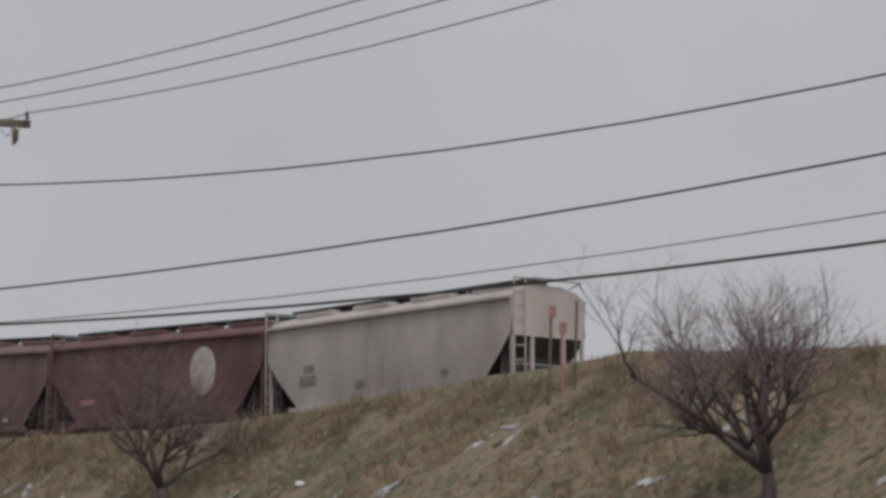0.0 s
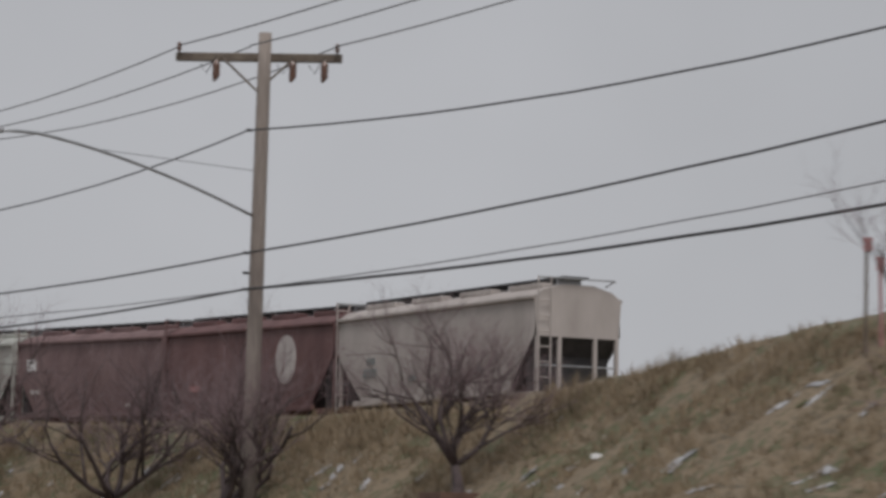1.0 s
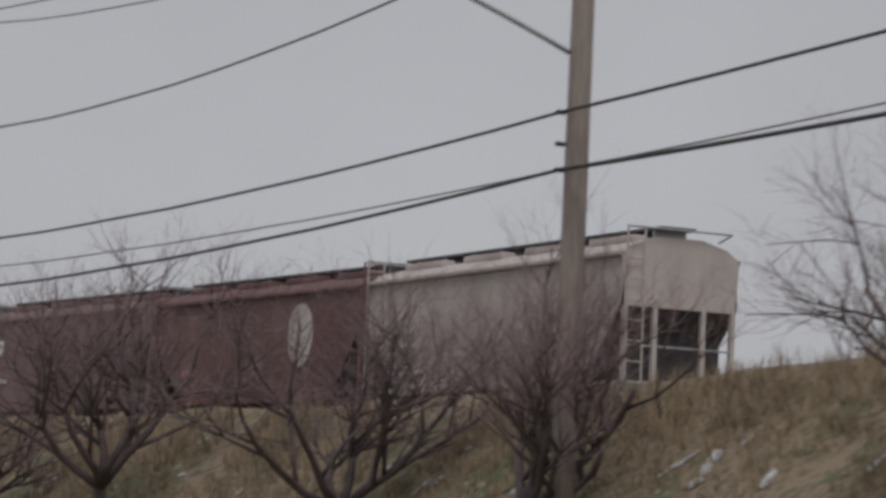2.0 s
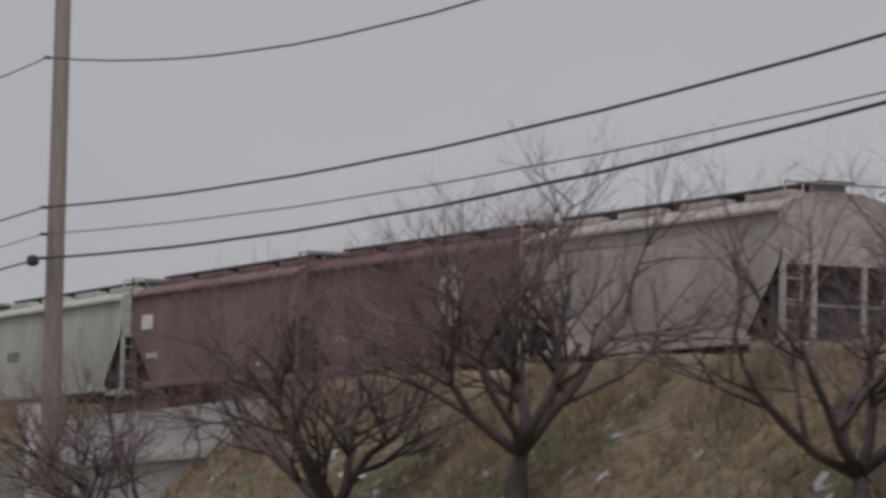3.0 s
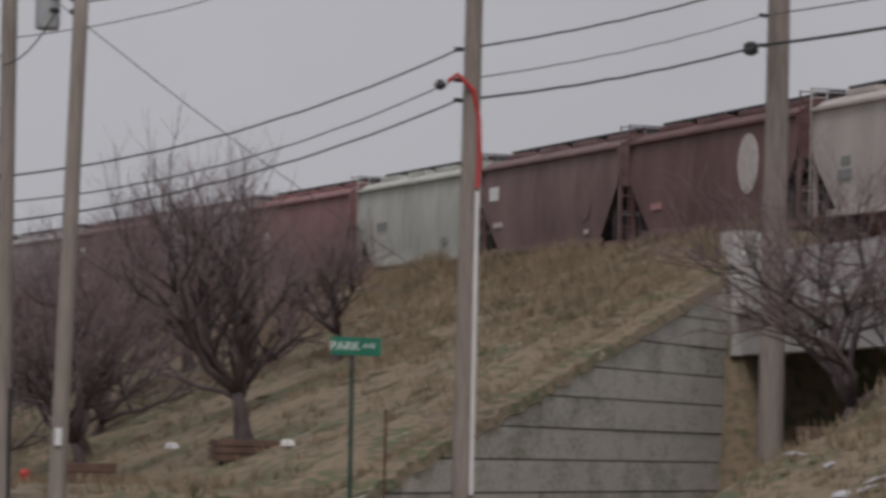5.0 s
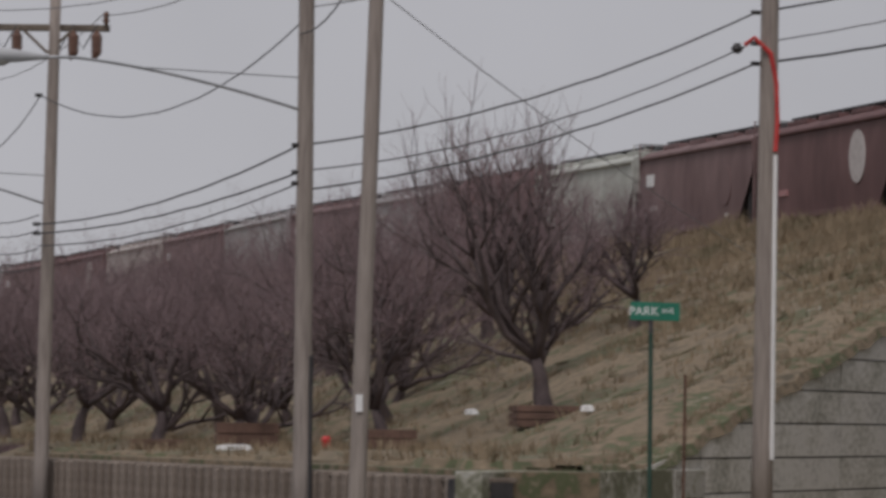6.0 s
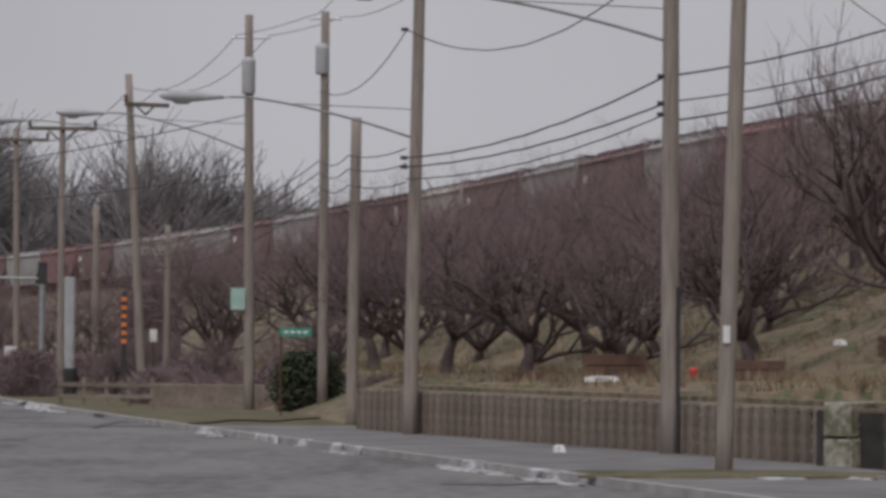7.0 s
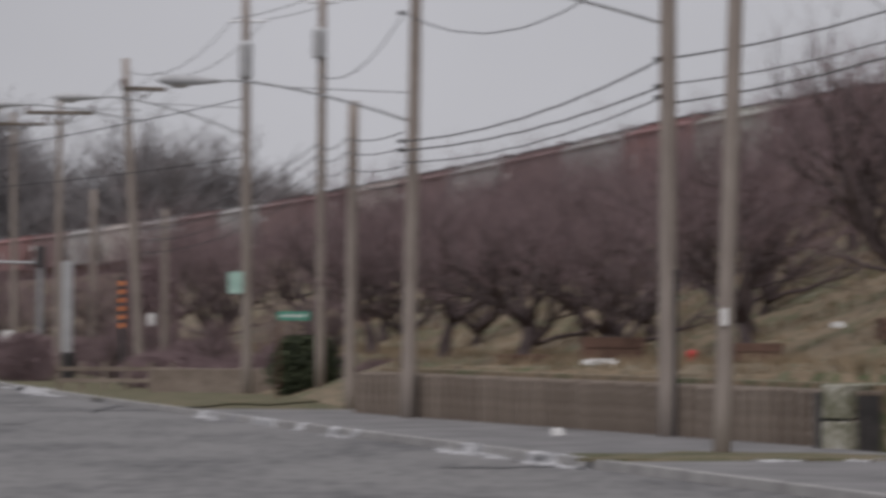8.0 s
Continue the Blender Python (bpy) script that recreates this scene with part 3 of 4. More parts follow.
# ---- poles, lamps and cables ----
def pole(x, y, top, r0, r1, label, lean=(0.0, 0.0), group="utility poles"):
    g = land(x, y)
    p = thing("utility_pole", Matrix.Translation((x, y, 0)), label, "utility pole", group)
    pts = [((lean[0] * z / top, lean[1] * z / top, z), r0 + (r1 - r0) * z / top) for z in np.linspace(g - 0.3, top, 9)]
    smooth(part("shaft", tube_lists([pts], 14), M_WOOD, p))
    return p


STREET = Vector((-0.965, -0.262, 0))


def crossarm(p, z, half, way, r=0.06, posts=(-0.95, 0.95), hang=(-0.8, -0.42, 0.5)):
    """A timber arm with insulators standing on it and hanging cut-outs."""
    w = Vector(way).normalized()
    m = Matrix(((w.x, -w.y, 0, 0), (w.y, w.x, 0, 0), (0, 0, 1, z), (0, 0, 0, 1)))
    bm = add_box(bmesh.new(), -half, half, -r * 3.2, -r * 1.4, -r * 1.1, r * 1.1, bevel=0.012)
    a = part("crossarm", bm, M_WOODD, p)
    a.matrix_local = m
    for f in (-0.45, 0.45):
        part("brace", tube([w * (f * half) + Vector((0, 0, z)), Vector((0, 0, z - half * 0.42))], 0.025), M_WOODD, p)
    for f in posts:
        q = w * (f * half) + Vector((0, 0, z + r))
        part("insulator", tube_lists([[(q, 0.03), (q + Vector((0, 0, 0.08)), 0.06), (q + Vector((0, 0, 0.1)), 0.035), (q + Vector((0, 0, 0.17)), 0.055), (q + Vector((0, 0, 0.22)), 0.02)]], 8), M_PORC, p)
    for f in hang:
        q = w * (f * half) + Vector((0, 0, z - r))
        part("cutout", tube_lists([[(q, 0.03), (q - Vector((0, 0, 0.1)), 0.09), (q - Vector((0, 0, 0.36)), 0.085), (q - Vector((0.05, 0, 0.48)), 0.03)]], 8), M_PORC, p, "brown hanging cut-out fuse")
        part("jumper", tube([q + Vector((0, 0, 0.1)), q + w * 0.22 - Vector((0, 0, 0.3)), q + w * 0.35 - Vector((0, 0, 0.1))], 0.012, 5), M_WIRE, p)


def lamp_arm(p, z, length, rise, scale=1.0):
    """A long bowed arm with a cobra-head lamp, over the street."""
    w = STREET
    pts = []
    for i in range(15):
        f = i / 14
        pts.append(w * (length * f) + Vector((0, 0, z + rise * (1 - (1 - f) ** 1.65) - 0.06 * rise * max(f - 0.86, 0) / 0.14)))
    smooth(part("lamp_arm", tube(pts, 0.035 * scale, 8), M_STEEL, p))
    e, d = pts[-1], w
    head = [(e - d * 0.1, 0.05), (e + d * 0.1, 0.09), (e + d * 0.35, 0.15), (e + d * 0.65, 0.17), (e + d * 0.85, 0.13), (e + d * 0.95, 0.03)]
    h = part("lamp_head", tube_lists([[(q, rr * scale) for q, rr in head]], 12), M_CAN, p)
    smooth(h)
    lens = [(Vector((0, 0, -0.09 * scale)) + e + d * 0.38, 0.03), (Vector((0, 0, -0.13 * scale)) + e + d * 0.5, 0.11), (Vector((0, 0, -0.13 * scale)) + e + d * 0.66, 0.11), (Vector((0, 0, -0.09 * scale)) + e + d * 0.78, 0.03)]
    part("lens", tube_lists([[(q, rr * scale) for q, rr in lens]], 10), M_LENS, h)
    part("stay", tube([pts[9], Vector((0, 0, z + rise * 0.75))], 0.008, 5), M_WIRET, p)


def bracket(p, z, way=1, r=0.2):
    """A clamp and insulator at a cable's height."""
    d = STREET * way
    part("clamp", tube([d * (r * 0.6) + Vector((0, 0, z)), d * (r + 0.06) + Vector((0, 0, z))], 0.035, 6), M_DARK, p)


def transformer(p, z, r=0.24, h=0.8, off=0.42, count=1, way=STREET):
    for k in range(count):
        c = Vector(way) * off if count == 1 else Vector((off * (1 if k else -1), 0, 0))
        b = Vector((c.x, c.y, z))
        can = part("transformer", tube_lists([[(b, r * 0.9), (b + Vector((0, 0, 0.04)), r), (b + Vector((0, 0, h)), r), (b + Vector((0, 0, h + 0.05)), r * 1.06), (b + Vector((0, 0, h + 0.12)), r * 0.5)]], 14), M_CAN, p, "grey transformer can")
        smooth(can)
        part("bushing", tube([b + Vector((0, 0, h + 0.1)), b + Vector((0.03, 0, h + 0.35))], 0.03, 6), M_PORC, can)
        part("bracket", boxes((min(0, c.x), max(0, c.x) + 0.02, min(0, c.y) - 0.03, max(0, c.y) + 0.03, z + h * 0.7, z + h * 0.8)), M_DARK, p)


L_POLE = "weathered grey wooden utility pole with crossarm and bowed lamp arm"
P1, P2, P3, PB, PA, P5 = (18.74, 18.57), (15.74, 56.85), (9.45, 50.0), (3.11, 50.0), (3.26, 42.4), (-0.51, 60.0)
P0, P6, P7, P8, P9 = (22.3, -18.5), (-1.66, 68.0), (-2.55, 78.8), (-4.22, 80.8), (-7.75, 95.4)
xway = (-0.875, 0.485, 0)
p1 = pole(*P1, 13.31, 0.20, 0.145, L_POLE, (0.12, -0.1))
crossarm(p1, 12.79, 1.85, xway, r=0.085)
lamp_arm(p1, 9.23, 6.8, 1.35, 1.0)
for z in (11.13, 8.41, 7.97, 7.61):
    bracket(p1, z)
p2 = pole(*P2, 15.3, 0.215, 0.15, "thick weathered wooden utility pole beside the bridge", (0.15, 0))
crossarm(p2, 14.8, 1.7, xway, r=0.07)
for z in (12.25, 9.22, 8.68, 8.2):
    bracket(p2, z)
part("splice_can", tube_lists([[(STREET * 0.42 + Vector((0, 0, 8.02)), 0.05), (STREET * 0.42 + Vector((0, 0, 8.06)), 0.12), (STREET * 0.42 + Vector((0, 0, 8.2)), 0.12), (STREET * 0.42 + Vector((0, 0, 8.24)), 0.06)]], 10), M_DARK, p2)
p3 = pole(*P3, 12.0, 0.15, 0.105, "slim grey wooden utility pole with red tape hanging", (0.12, 0))
crossarm(p3, 11.6, 1.4, xway, r=0.06)
lamp_arm(p3, 7.88, 4.6, 1.6, 0.9)
for z in (7.18, 6.75, 6.47):
    bracket(p3, z, r=0.14)
part("red_tape", tube([STREET * 0.30 + Vector((0, 0, 6.72)), STREET * 0.18 + Vector((0, -0.1, 6.82)), Vector((0.06, -0.15, 6.6)), Vector((0.15, -0.1, 6.2)), Vector((0.17, -0.08, 5.7)), Vector((0.14, -0.1, 5.25))], 0.035, 6), M_REDT, p3, "red plastic tape hanging down the pole")
part("conduit", tube([(0.12, -0.11, 1.0), (0.13, -0.11, 3.2), (0.14, -0.1, 5.2)], 0.035, 8), M_WHITE, p3, "white plastic conduit")
part("coil", tube_lists([[(STREET * 0.42 + Vector((0, 0, 6.6)), 0.04), (STREET * 0.42 + Vector((0, 0, 6.66)), 0.09), (STREET * 0.42 + Vector((0, 0, 6.74)), 0.04)]], 8), M_DARK, p3)
pb = pole(*PB, 8.3, 0.13, 0.105, "grey wooden utility pole with transformers and lamp arm", (-0.02, 0))
transformer(pb, 7.25, 0.17, 0.6, 0.5, 2)
lamp_arm(pb, 5.68, 3.75, 0.62, 0.6)
for z in (5.22, 4.85, 4.7):
    bracket(pb, z, r=0.14)
part("conduit", tube([(0.10, -0.09, 0.0), (0.10, -0.09, 2.35)], 0.03, 8), M_DARK, pb, "black riser conduit")
pa = pole(*PA, 7.3, 0.105, 0.085, "slim leaning wooden utility pole with a small white notice", (0.20, 0))
part("notice", boxes((-0.02, 0.06, -0.125, -0.105, 1.58, 1.78)), M_WHITE, pa, "small white notice")
for z in (6.75, 6.6):
    bracket(pa, z, r=0.12)
    bracket(pa, z, -1, r=0.12)
p5 = pole(*P5, 8.3, 0.125, 0.09, L_POLE, (0.12, 0))
crossarm(p5, 7.82, 1.0, (-0.99, 0.1, 0), r=0.05)
lamp_arm(p5, 4.93, 3.25, 0.62, 0.55)
for z in (6.7, 4.6, 4.45):
    bracket(p5, z, r=0.13)
p6 = pole(*P6, 5.75, 0.11, 0.10, "short grey wooden service pole", (0.05, 0))
p7 = pole(*P7, 8.7, 0.115, 0.09, "brown wooden utility pole with a transformer", (0, 0))
transformer(p7, 7.35, 0.15, 0.55, 0.06)
part("pin_arm", tube([(-0.35, 0, 8.55), (0.35, 0, 8.55)], 0.025, 6), M_STEEL, p7)
p8 = pole(*P8, 8.8, 0.125, 0.09, "dark wooden utility pole with a transformer and lamp arm", (-0.08, 0))
transformer(p8, 7.05, 0.15, 0.7, 0.08)
lamp_arm(p8, 5.75, 3.4, 0.85, 0.55)
part("sign_plate", boxes((-0.42, -0.1, -0.15, -0.13, 2.3, 2.78), bevel=0.004), M_SIGN2, p8, "pale green square sign")
part("pin_arm", tube([(-0.45, 0, 8.3), (0.4, 0, 8.3)], 0.025, 6), M_STEEL, p8)
p9 = pole(*P9, 8.55, 0.125, 0.09, "leaning wooden utility pole far down the street", (-0.45, 0))
crossarm(p9, 7.75, 0.6, (0.9, 0.4, 0), r=0.05, posts=(-0.9,), hang=())
lamp_arm(p9, 6.9, 3.2, 0.4, 0.55)
for x, y, top, r, lean in ((-7.3, 97.6, 4.7, 0.1, 0), (-11.66, 123.6, 6.2, 0.14, 0), (-11.1, 107.0, 8.2, 0.11, 0), (-14.1, 122, 8.7, 0.12, -0.1), (-17.5, 130, 5.8, 0.13, 0.1), (-20.5, 134, 5.5, 0.13, 0), (-21.8, 150, 7.4, 0.15, 0), (-23.0, 142, 6.0, 0.13, 0), (-27.5, 160, 7, 0.16, 0.1), (-16.4, 126, 7.2, 0.14, 0), (-31, 172, 8, 0.16, 0)):
    q = pole(x, y, top, r, r * 0.75, "grey wooden utility pole far down the street", (lean, 0))
    if top > 8:
        crossarm(q, top - 0.4, 1.0, (1, 0.1, 0), r=0.05, hang=())
p0 = pole(*P0, 16.6, 0.22, 0.15, "tall wooden utility pole beside the embankment")
crossarm(p0, 16.2, 1.85, xway, r=0.085)


def cable(a, b, sag, r, label="black overhead cable between the poles", material=None):
    a, b = Vector(a), Vector(b)
    pts = []
    for i in range(21):
        f = i / 20
        wob = 0.004 * math.sin(i * 2.1) * min(f, 1 - f) * 4
        pts.append(a.lerp(b, f) - Vector((0, 0, sag * 4 * f * (1 - f) + wob)))
    return tagged(part("overhead_cable", tube(pts, r * 0.78, 6), material or M_WIRE), label, "cable", "overhead cables")


def at(p, z, off=0.2, lean=0.0):
    return (p[0] + STREET.x * off + lean, p[1] + STREET.y * off, z)


THIN = "thin grey overhead wire between the poles"
w = Vector(xway)
for f in (-0.95, 0.1, 0.95):
    o = w * (f * 1.8)
    cable((P0[0] + o.x, P0[1] + o.y, 16.4), (P1[0] + o.x, P1[1] + o.y, 13.03), 0.8, 0.022, THIN, M_WIRET)
    cable((P1[0] + o.x, P1[1] + o.y, 13.01), (P2[0] + o.x, P2[1] + o.y, 15.0), 1.3, 0.020, THIN, M_WIRET)
    cable((P2[0] + o.x, P2[1] + o.y, 15.0), (P3[0] + o.x * 0.8, P3[1] + o.y * 0.8, 11.8), 0.2, 0.014, THIN, M_WIRET)
cable(at(P0, 11.75), at(P1, 11.13), 0.75, 0.028)
cable(at(P0, 10.25), at(P1, 8.41), 0.35, 0.032)
cable(at(P0, 9.1), at(P1, 7.61), 0.35, 0.018, THIN, M_WIRET)
cable(at(P0, 8.45), at(P1, 7.61), 0.35, 0.042)
cable(at(P1, 11.13), at(P2, 12.25), 1.25, 0.024)
cable(at(P1, 8.41), at(P2, 9.22), 0.48, 0.030)
cable(at(P1, 7.61), at(P2, 8.68), 0.36, 0.017, THIN, M_WIRET)
cable(at(P1, 7.61), at(P2, 8.2), 0.46, 0.034)
cable(at(P2, 12.25), at(P3, 9.6, 0.14), 0.2, 0.018)
cable(at(P2, 9.22), at(P3, 7.18, 0.14), 0.1, 0.022)
cable(at(P2, 8.68), at(P3, 6.75, 0.14), 0.1, 0.014, THIN, M_WIRET)
cable(at(P2, 8.2), at(P3, 6.47, 0.14), 0.1, 0.026)
cable(at(P3, 7.18, 0.14), at(PB, 5.22, 0.1), 0.28, 0.020)
cable(at(P3, 6.70, 0.3), at(PB, 4.87, 0.1), 0.3, 0.015)
cable(at(P3, 6.47, 0.14), at(PB, 4.6, 0.1), 0.25, 0.020)
cable(at(P3, 9.2, 0.14), at(PB, 7.1, 0.1), 0.3, 0.012, THIN, M_WIRET)
cable(at(PA, 6.7, 0.1), (13.2, 66.0, land(13.2, 66.0)), 0.2, 0.009, "thin guy wire running down to the embankment", M_WIRET)
cable(at(PA, 6.6, 0.1), at(PB, 6.75, 0.1), 0.15, 0.014)
cable(at(PA, 6.7, -0.1), at(P3, 9.6, 0.14), 0.3, 0.014, THIN, M_WIRET)
for z0, z1, sag, r in ((5.22, 4.6, 0.22, 0.018), (4.85, 4.45, 0.16, 0.018), (4.7, 4.25, 0.2, 0.014)):
    cable(at(PB, z0, 0.1), at(P5, z1, 0.1), sag, r)
cable(at(PB, 6.9, 0.1), at(P5, 6.7, 0.1), 0.75, 0.013)
cable(at(PB, 8.1, 0.1), at(P5, 8.05, -0.9), 0.25, 0.011, THIN, M_WIRET)
cable(at(PB, 8.0, 0.1), at(P5, 8.05, 0.9), 0.25, 0.011, THIN, M_WIRET)
for z in (4.75, 4.5, 4.2, 3.9):
    cable(at(P5, z, 0.1), at(P6, z + 0.3, 0.1), 0.08, 0.013)
    cable(at(P6, z + 0.3, 0.1), at(P7, z + 0.75, 0.1), 0.15, 0.013)
    cable(at(P7, z + 0.75, 0.1), at(P9, z - 0.4, 0.1), 0.4, 0.014)
cable(at(P5, 6.7, 0.1), at(P7, 7.0, 0.1), 0.45, 0.013)
for o in (-0.9, 0.9):
    cable(at(P5, 8.05, o), at(P7, 8.6, o * 0.4), 0.3, 0.011, THIN, M_WIRET)
    cable(at(P7, 8.6, o * 0.4), at(P8, 8.35, o * 0.4), 0.05, 0.011, THIN, M_WIRET)
    cable(at(P8, 8.35, o * 0.4), at(P9, 8.2, o * 0.4), 0.5, 0.012, THIN, M_WIRET)
    cable(at(P9, 8.2, o * 0.4), (-14.1, 122, 8.4), 0.6, 0.014, THIN, M_WIRET)
cable(at(P8, 6.6, 0.1), (-24.0, 75.0, 3.9), 0.6, 0.016)
cable(at(P8, 5.3, 0.1), (-24.0, 88.0, 4.6), 0.5, 0.014)
cable((-14.1, 122, 6.6), (-31, 172, 6.8), 0.7, 0.02)

# ---- signs and street things ----
def letters(text, size, m, material, parent):
    cu = bpy.data.curves.new("lettering", "FONT")
    cu.body, cu.size, cu.extrude, cu.align_x, cu.align_y = text, size, 0.002, "CENTER", "CENTER"
    tmp = bpy.data.objects.new("lettering", cu)
    scene.collection.objects.link(tmp)
    me = bpy.data.meshes.new_from_object(tmp.evaluated_get(bpy.context.evaluated_depsgraph_get()))
    bpy.data.objects.remove(tmp)
    me.materials.clear()
    me.materials.append(material)
    ob = new("lettering", me)
    ob.parent = parent
    ob.matrix_local = m
    return ob


street_sign = thing("street_sign", Matrix.Translation((7.19, 45.55, 0)) @ Matrix.Rotation(radians(-9), 4, "Z"), "green street name sign on a thin green post", "street sign")
part("post", tube([(0, 0, 0), (0.0, 0, 2.62)], 0.028, 8), M_POSTG, street_sign)
part("bracket", boxes((-0.03, 0.03, -0.02, 0.02, 2.6, 2.78)), M_DARK, street_sign)
blade = part("blade", boxes((-0.31, 0.31, -0.012, 0.012, 2.77, 3.0), bevel=0.004), M_SIGN, street_sign, "green name plate")
blade.rotation_euler = (0, radians(1.0), 0)
letters("PARK", 0.155, Matrix.Translation((-0.09, -0.014, 2.885)) @ Matrix.Rotation(radians(90), 4, "X"), M_WHITE, street_sign)
letters("AVE", 0.09, Matrix.Translation((0.21, -0.014, 2.89)) @ Matrix.Rotation(radians(90), 4, "X"), M_WHITE, street_sign)
thin_post = thing("thin_post", Matrix.Translation((7.62, 45.6, 0)), "thin rusty steel post beside the street sign", "post")
part("shaft", tube([(0, 0, 0), (0.02, 0, 2.1)], 0.02, 6), M_RUST, thin_post)
sign2 = thing("street_sign", Matrix.Translation((-3.25, 74.3, 0)), "pale green street name sign beyond the crib wall", "street sign")
part("post", tube([(0.0, 0, 0), (0.0, 0, 1.75)], 0.02, 8), M_RUST, sign2)
part("blade", boxes((-0.03, 0.62, -0.012, 0.012, 1.70, 1.88), bevel=0.004), M_TEAL, sign2)
for i in range(4):
    part("bar", boxes((0.06 + i * 0.13, 0.15 + i * 0.13, -0.018, -0.012, 1.77, 1.82)), M_WHITE, sign2)
marker = thing("hazard_marker", Matrix.Translation((-8.3, 96.0, 0)), "orange and black striped hazard marker post", "marker post")
part("post", boxes((-0.06, 0.06, -0.05, 0.05, 0, 2.9)), M_DARK, marker)
for i in range(6):
    part("stripe", boxes((-0.066, 0.066, -0.058, 0.058, 1.55 + i * 0.22, 1.66 + i * 0.22)), M_ORANGE, marker)
bin_ = thing("litter_bin", Matrix.Translation((-10.6, 105, 0)), "dark litter bin at the roadside", "bin")
part("body", tube_lists([[((0, 0, 0), 0.17), ((0, 0, 0.05), 0.19), ((0, 0, 0.8), 0.21), ((0, 0, 0.84), 0.19)]], 12), M_DARK, bin_)
sigp = thing("traffic_signal_pole", Matrix.Translation((-11.8, 108.5, 0)), "grey steel traffic signal pole with mast arm", "traffic signal")
part("pole", tube([(0, 0, 0), (0, 0, 3.6)], 0.09, 10), M_STEEL, sigp)
part("mast_arm", tube([(0, 0, 3.45), (-3.2, -0.5, 3.5)], 0.04, 8), M_STEEL, sigp)
hd = part("signal_head", boxes((-0.13, 0.13, -0.1, 0.1, 3.3, 3.95), bevel=0.02), M_DARK, sigp)
hd2 = part("signal_head", boxes((-3.35, -3.1, -0.65, -0.45, 3.1, 3.75), bevel=0.02), M_DARK, sigp)
part("red_lens", tube([(-3.22, -0.64, 3.58), (-3.22, -0.67, 3.58)], 0.09, 12), M_GLOW, hd2, "lit red signal lens")
cabinet = thing("signal_cabinet", Matrix.Translation((-11.0, 108.5, 0)), "tall grey steel signal cabinet", "cabinet")
part("body", boxes((-0.16, 0.16, -0.12, 0.12, 0, 3.5), bevel=0.02), M_CAN, cabinet)
for x, y, z, w2 in ((-12.9, 110, 1.1, 0.18), (-20.2, 128, 1.5, 0.55), (-8.0, 102, 1.6, 0.1)):
    s = thing("small_sign", Matrix.Translation((x, y, 0)), "small pale roadside sign on a post", "sign")
    part("post", tube([(0, 0, 0), (0, 0, z + 0.3)], 0.03, 6), M_DARK, s)
    part("plate", boxes((-w2, w2, -0.05, -0.035, z, z + max(0.35, w2))), M_SIGN2 if w2 > 0.3 else M_WHITE, s)
# a rail fence by the verge
fence = thing("rail_fence", Matrix.Translation((-9.2, 88.5, 0)), "weathered brown wooden rail fence beside the verge", "fence")
for i in range(8):
    part("post", boxes((i * 0.55, i * 0.55 + 0.09, -0.05, 0.05, 0, 0.72), bevel=0.008), M_CRIB, fence)
for z in (0.22, 0.5):
    part("rail", boxes((0, 3.95, -0.075, -0.052, z, z + 0.1)), M_CRIB, fence)


def leafy(x, y, rx, rz, n, seed, material, label, name="shrub"):
    """A shrub of many small leaves about short stems."""
    r = random.Random(seed)
    t = thing(name, Matrix.Translation((x, y, 0)), label, "shrub")
    part("stem_cluster", tube_lists([[((0, 0, 0), 0.04), ((r.uniform(-0.5, 0.5) * rx, r.uniform(-0.5, 0.5) * rx, rz), 0.012)] for _ in range(9)], 5), M_BARK, t)
    V, Fc = [], []
    for i in range(n):
        a, q = r.uniform(0, 6.28), r.random() ** 0.4
        lump = 1 + 0.18 * math.sin(a * 3 + seed) + 0.12 * r.gauss(0, 1)
        z = r.random()
        wid = (1 - abs(z - 0.45) ** 2.2 * 1.9)
        c = Vector((math.cos(a) * rx * q * wid * lump, math.sin(a) * rx * q * wid * lump, z * rz * 1.02))
        twiggy = material is M_TWIG
        d = Vector((r.gauss(0, 0.6), r.gauss(0, 0.6), r.gauss(0.6 if twiggy else 0, 0.6))).normalized() * (0.17 if twiggy else 0.06)
        e = d.orthogonal().normalized() * (0.009 if twiggy else 0.03)
        k = len(V)
        V += [tuple(c - d), tuple(c + e), tuple(c + d), tuple(c - e)]
        Fc.append((k, k + 1, k + 2, k + 3))
    part("leaves", (V, Fc), material, t)
    return t


leafy(-2.9, 79.8, 0.75, 1.35, 6000, 3, M_SHRUB, "rounded dark evergreen shrub behind the pole")
leafy(-8.6, 108.0, 0.9, 3.3, 7000, 8, M_TWIG, "tall dark reddish hedge shrub")
leafy(-11.6, 103.0, 0.9, 1.3, 4000, 9, M_TWIG, "low brown roadside bush")
leafy(-5.2, 86.0, 1.0, 0.7, 3500, 12, M_TWIG, "low brown roadside bush")
leafy(-6.8, 92.0, 1.2, 0.9, 3500, 13, M_TWIG, "low brown roadside bush")
leafy(-2.6, 83.5, 0.9, 0.9, 2600, 20, M_TWIG, "low reddish-brown roadside brush", "brush")
leafy(-3.6, 87.5, 1.0, 1.1, 2800, 21, M_TWIG, "low reddish-brown roadside brush", "brush")
leafy(-4.9, 91.0, 1.1, 0.8, 2600, 22, M_TWIG, "low reddish-brown roadside brush", "brush")
leafy(-6.2, 97.5, 1.2, 1.2, 3000, 23, M_TWIG, "low reddish-brown roadside brush", "brush")
leafy(-7.4, 103.5, 1.3, 1.0, 3000, 24, M_TWIG, "low reddish-brown roadside brush", "brush")
leafy(-9.4, 111.0, 1.4, 1.3, 3200, 25, M_TWIG, "low reddish-brown roadside brush", "brush")
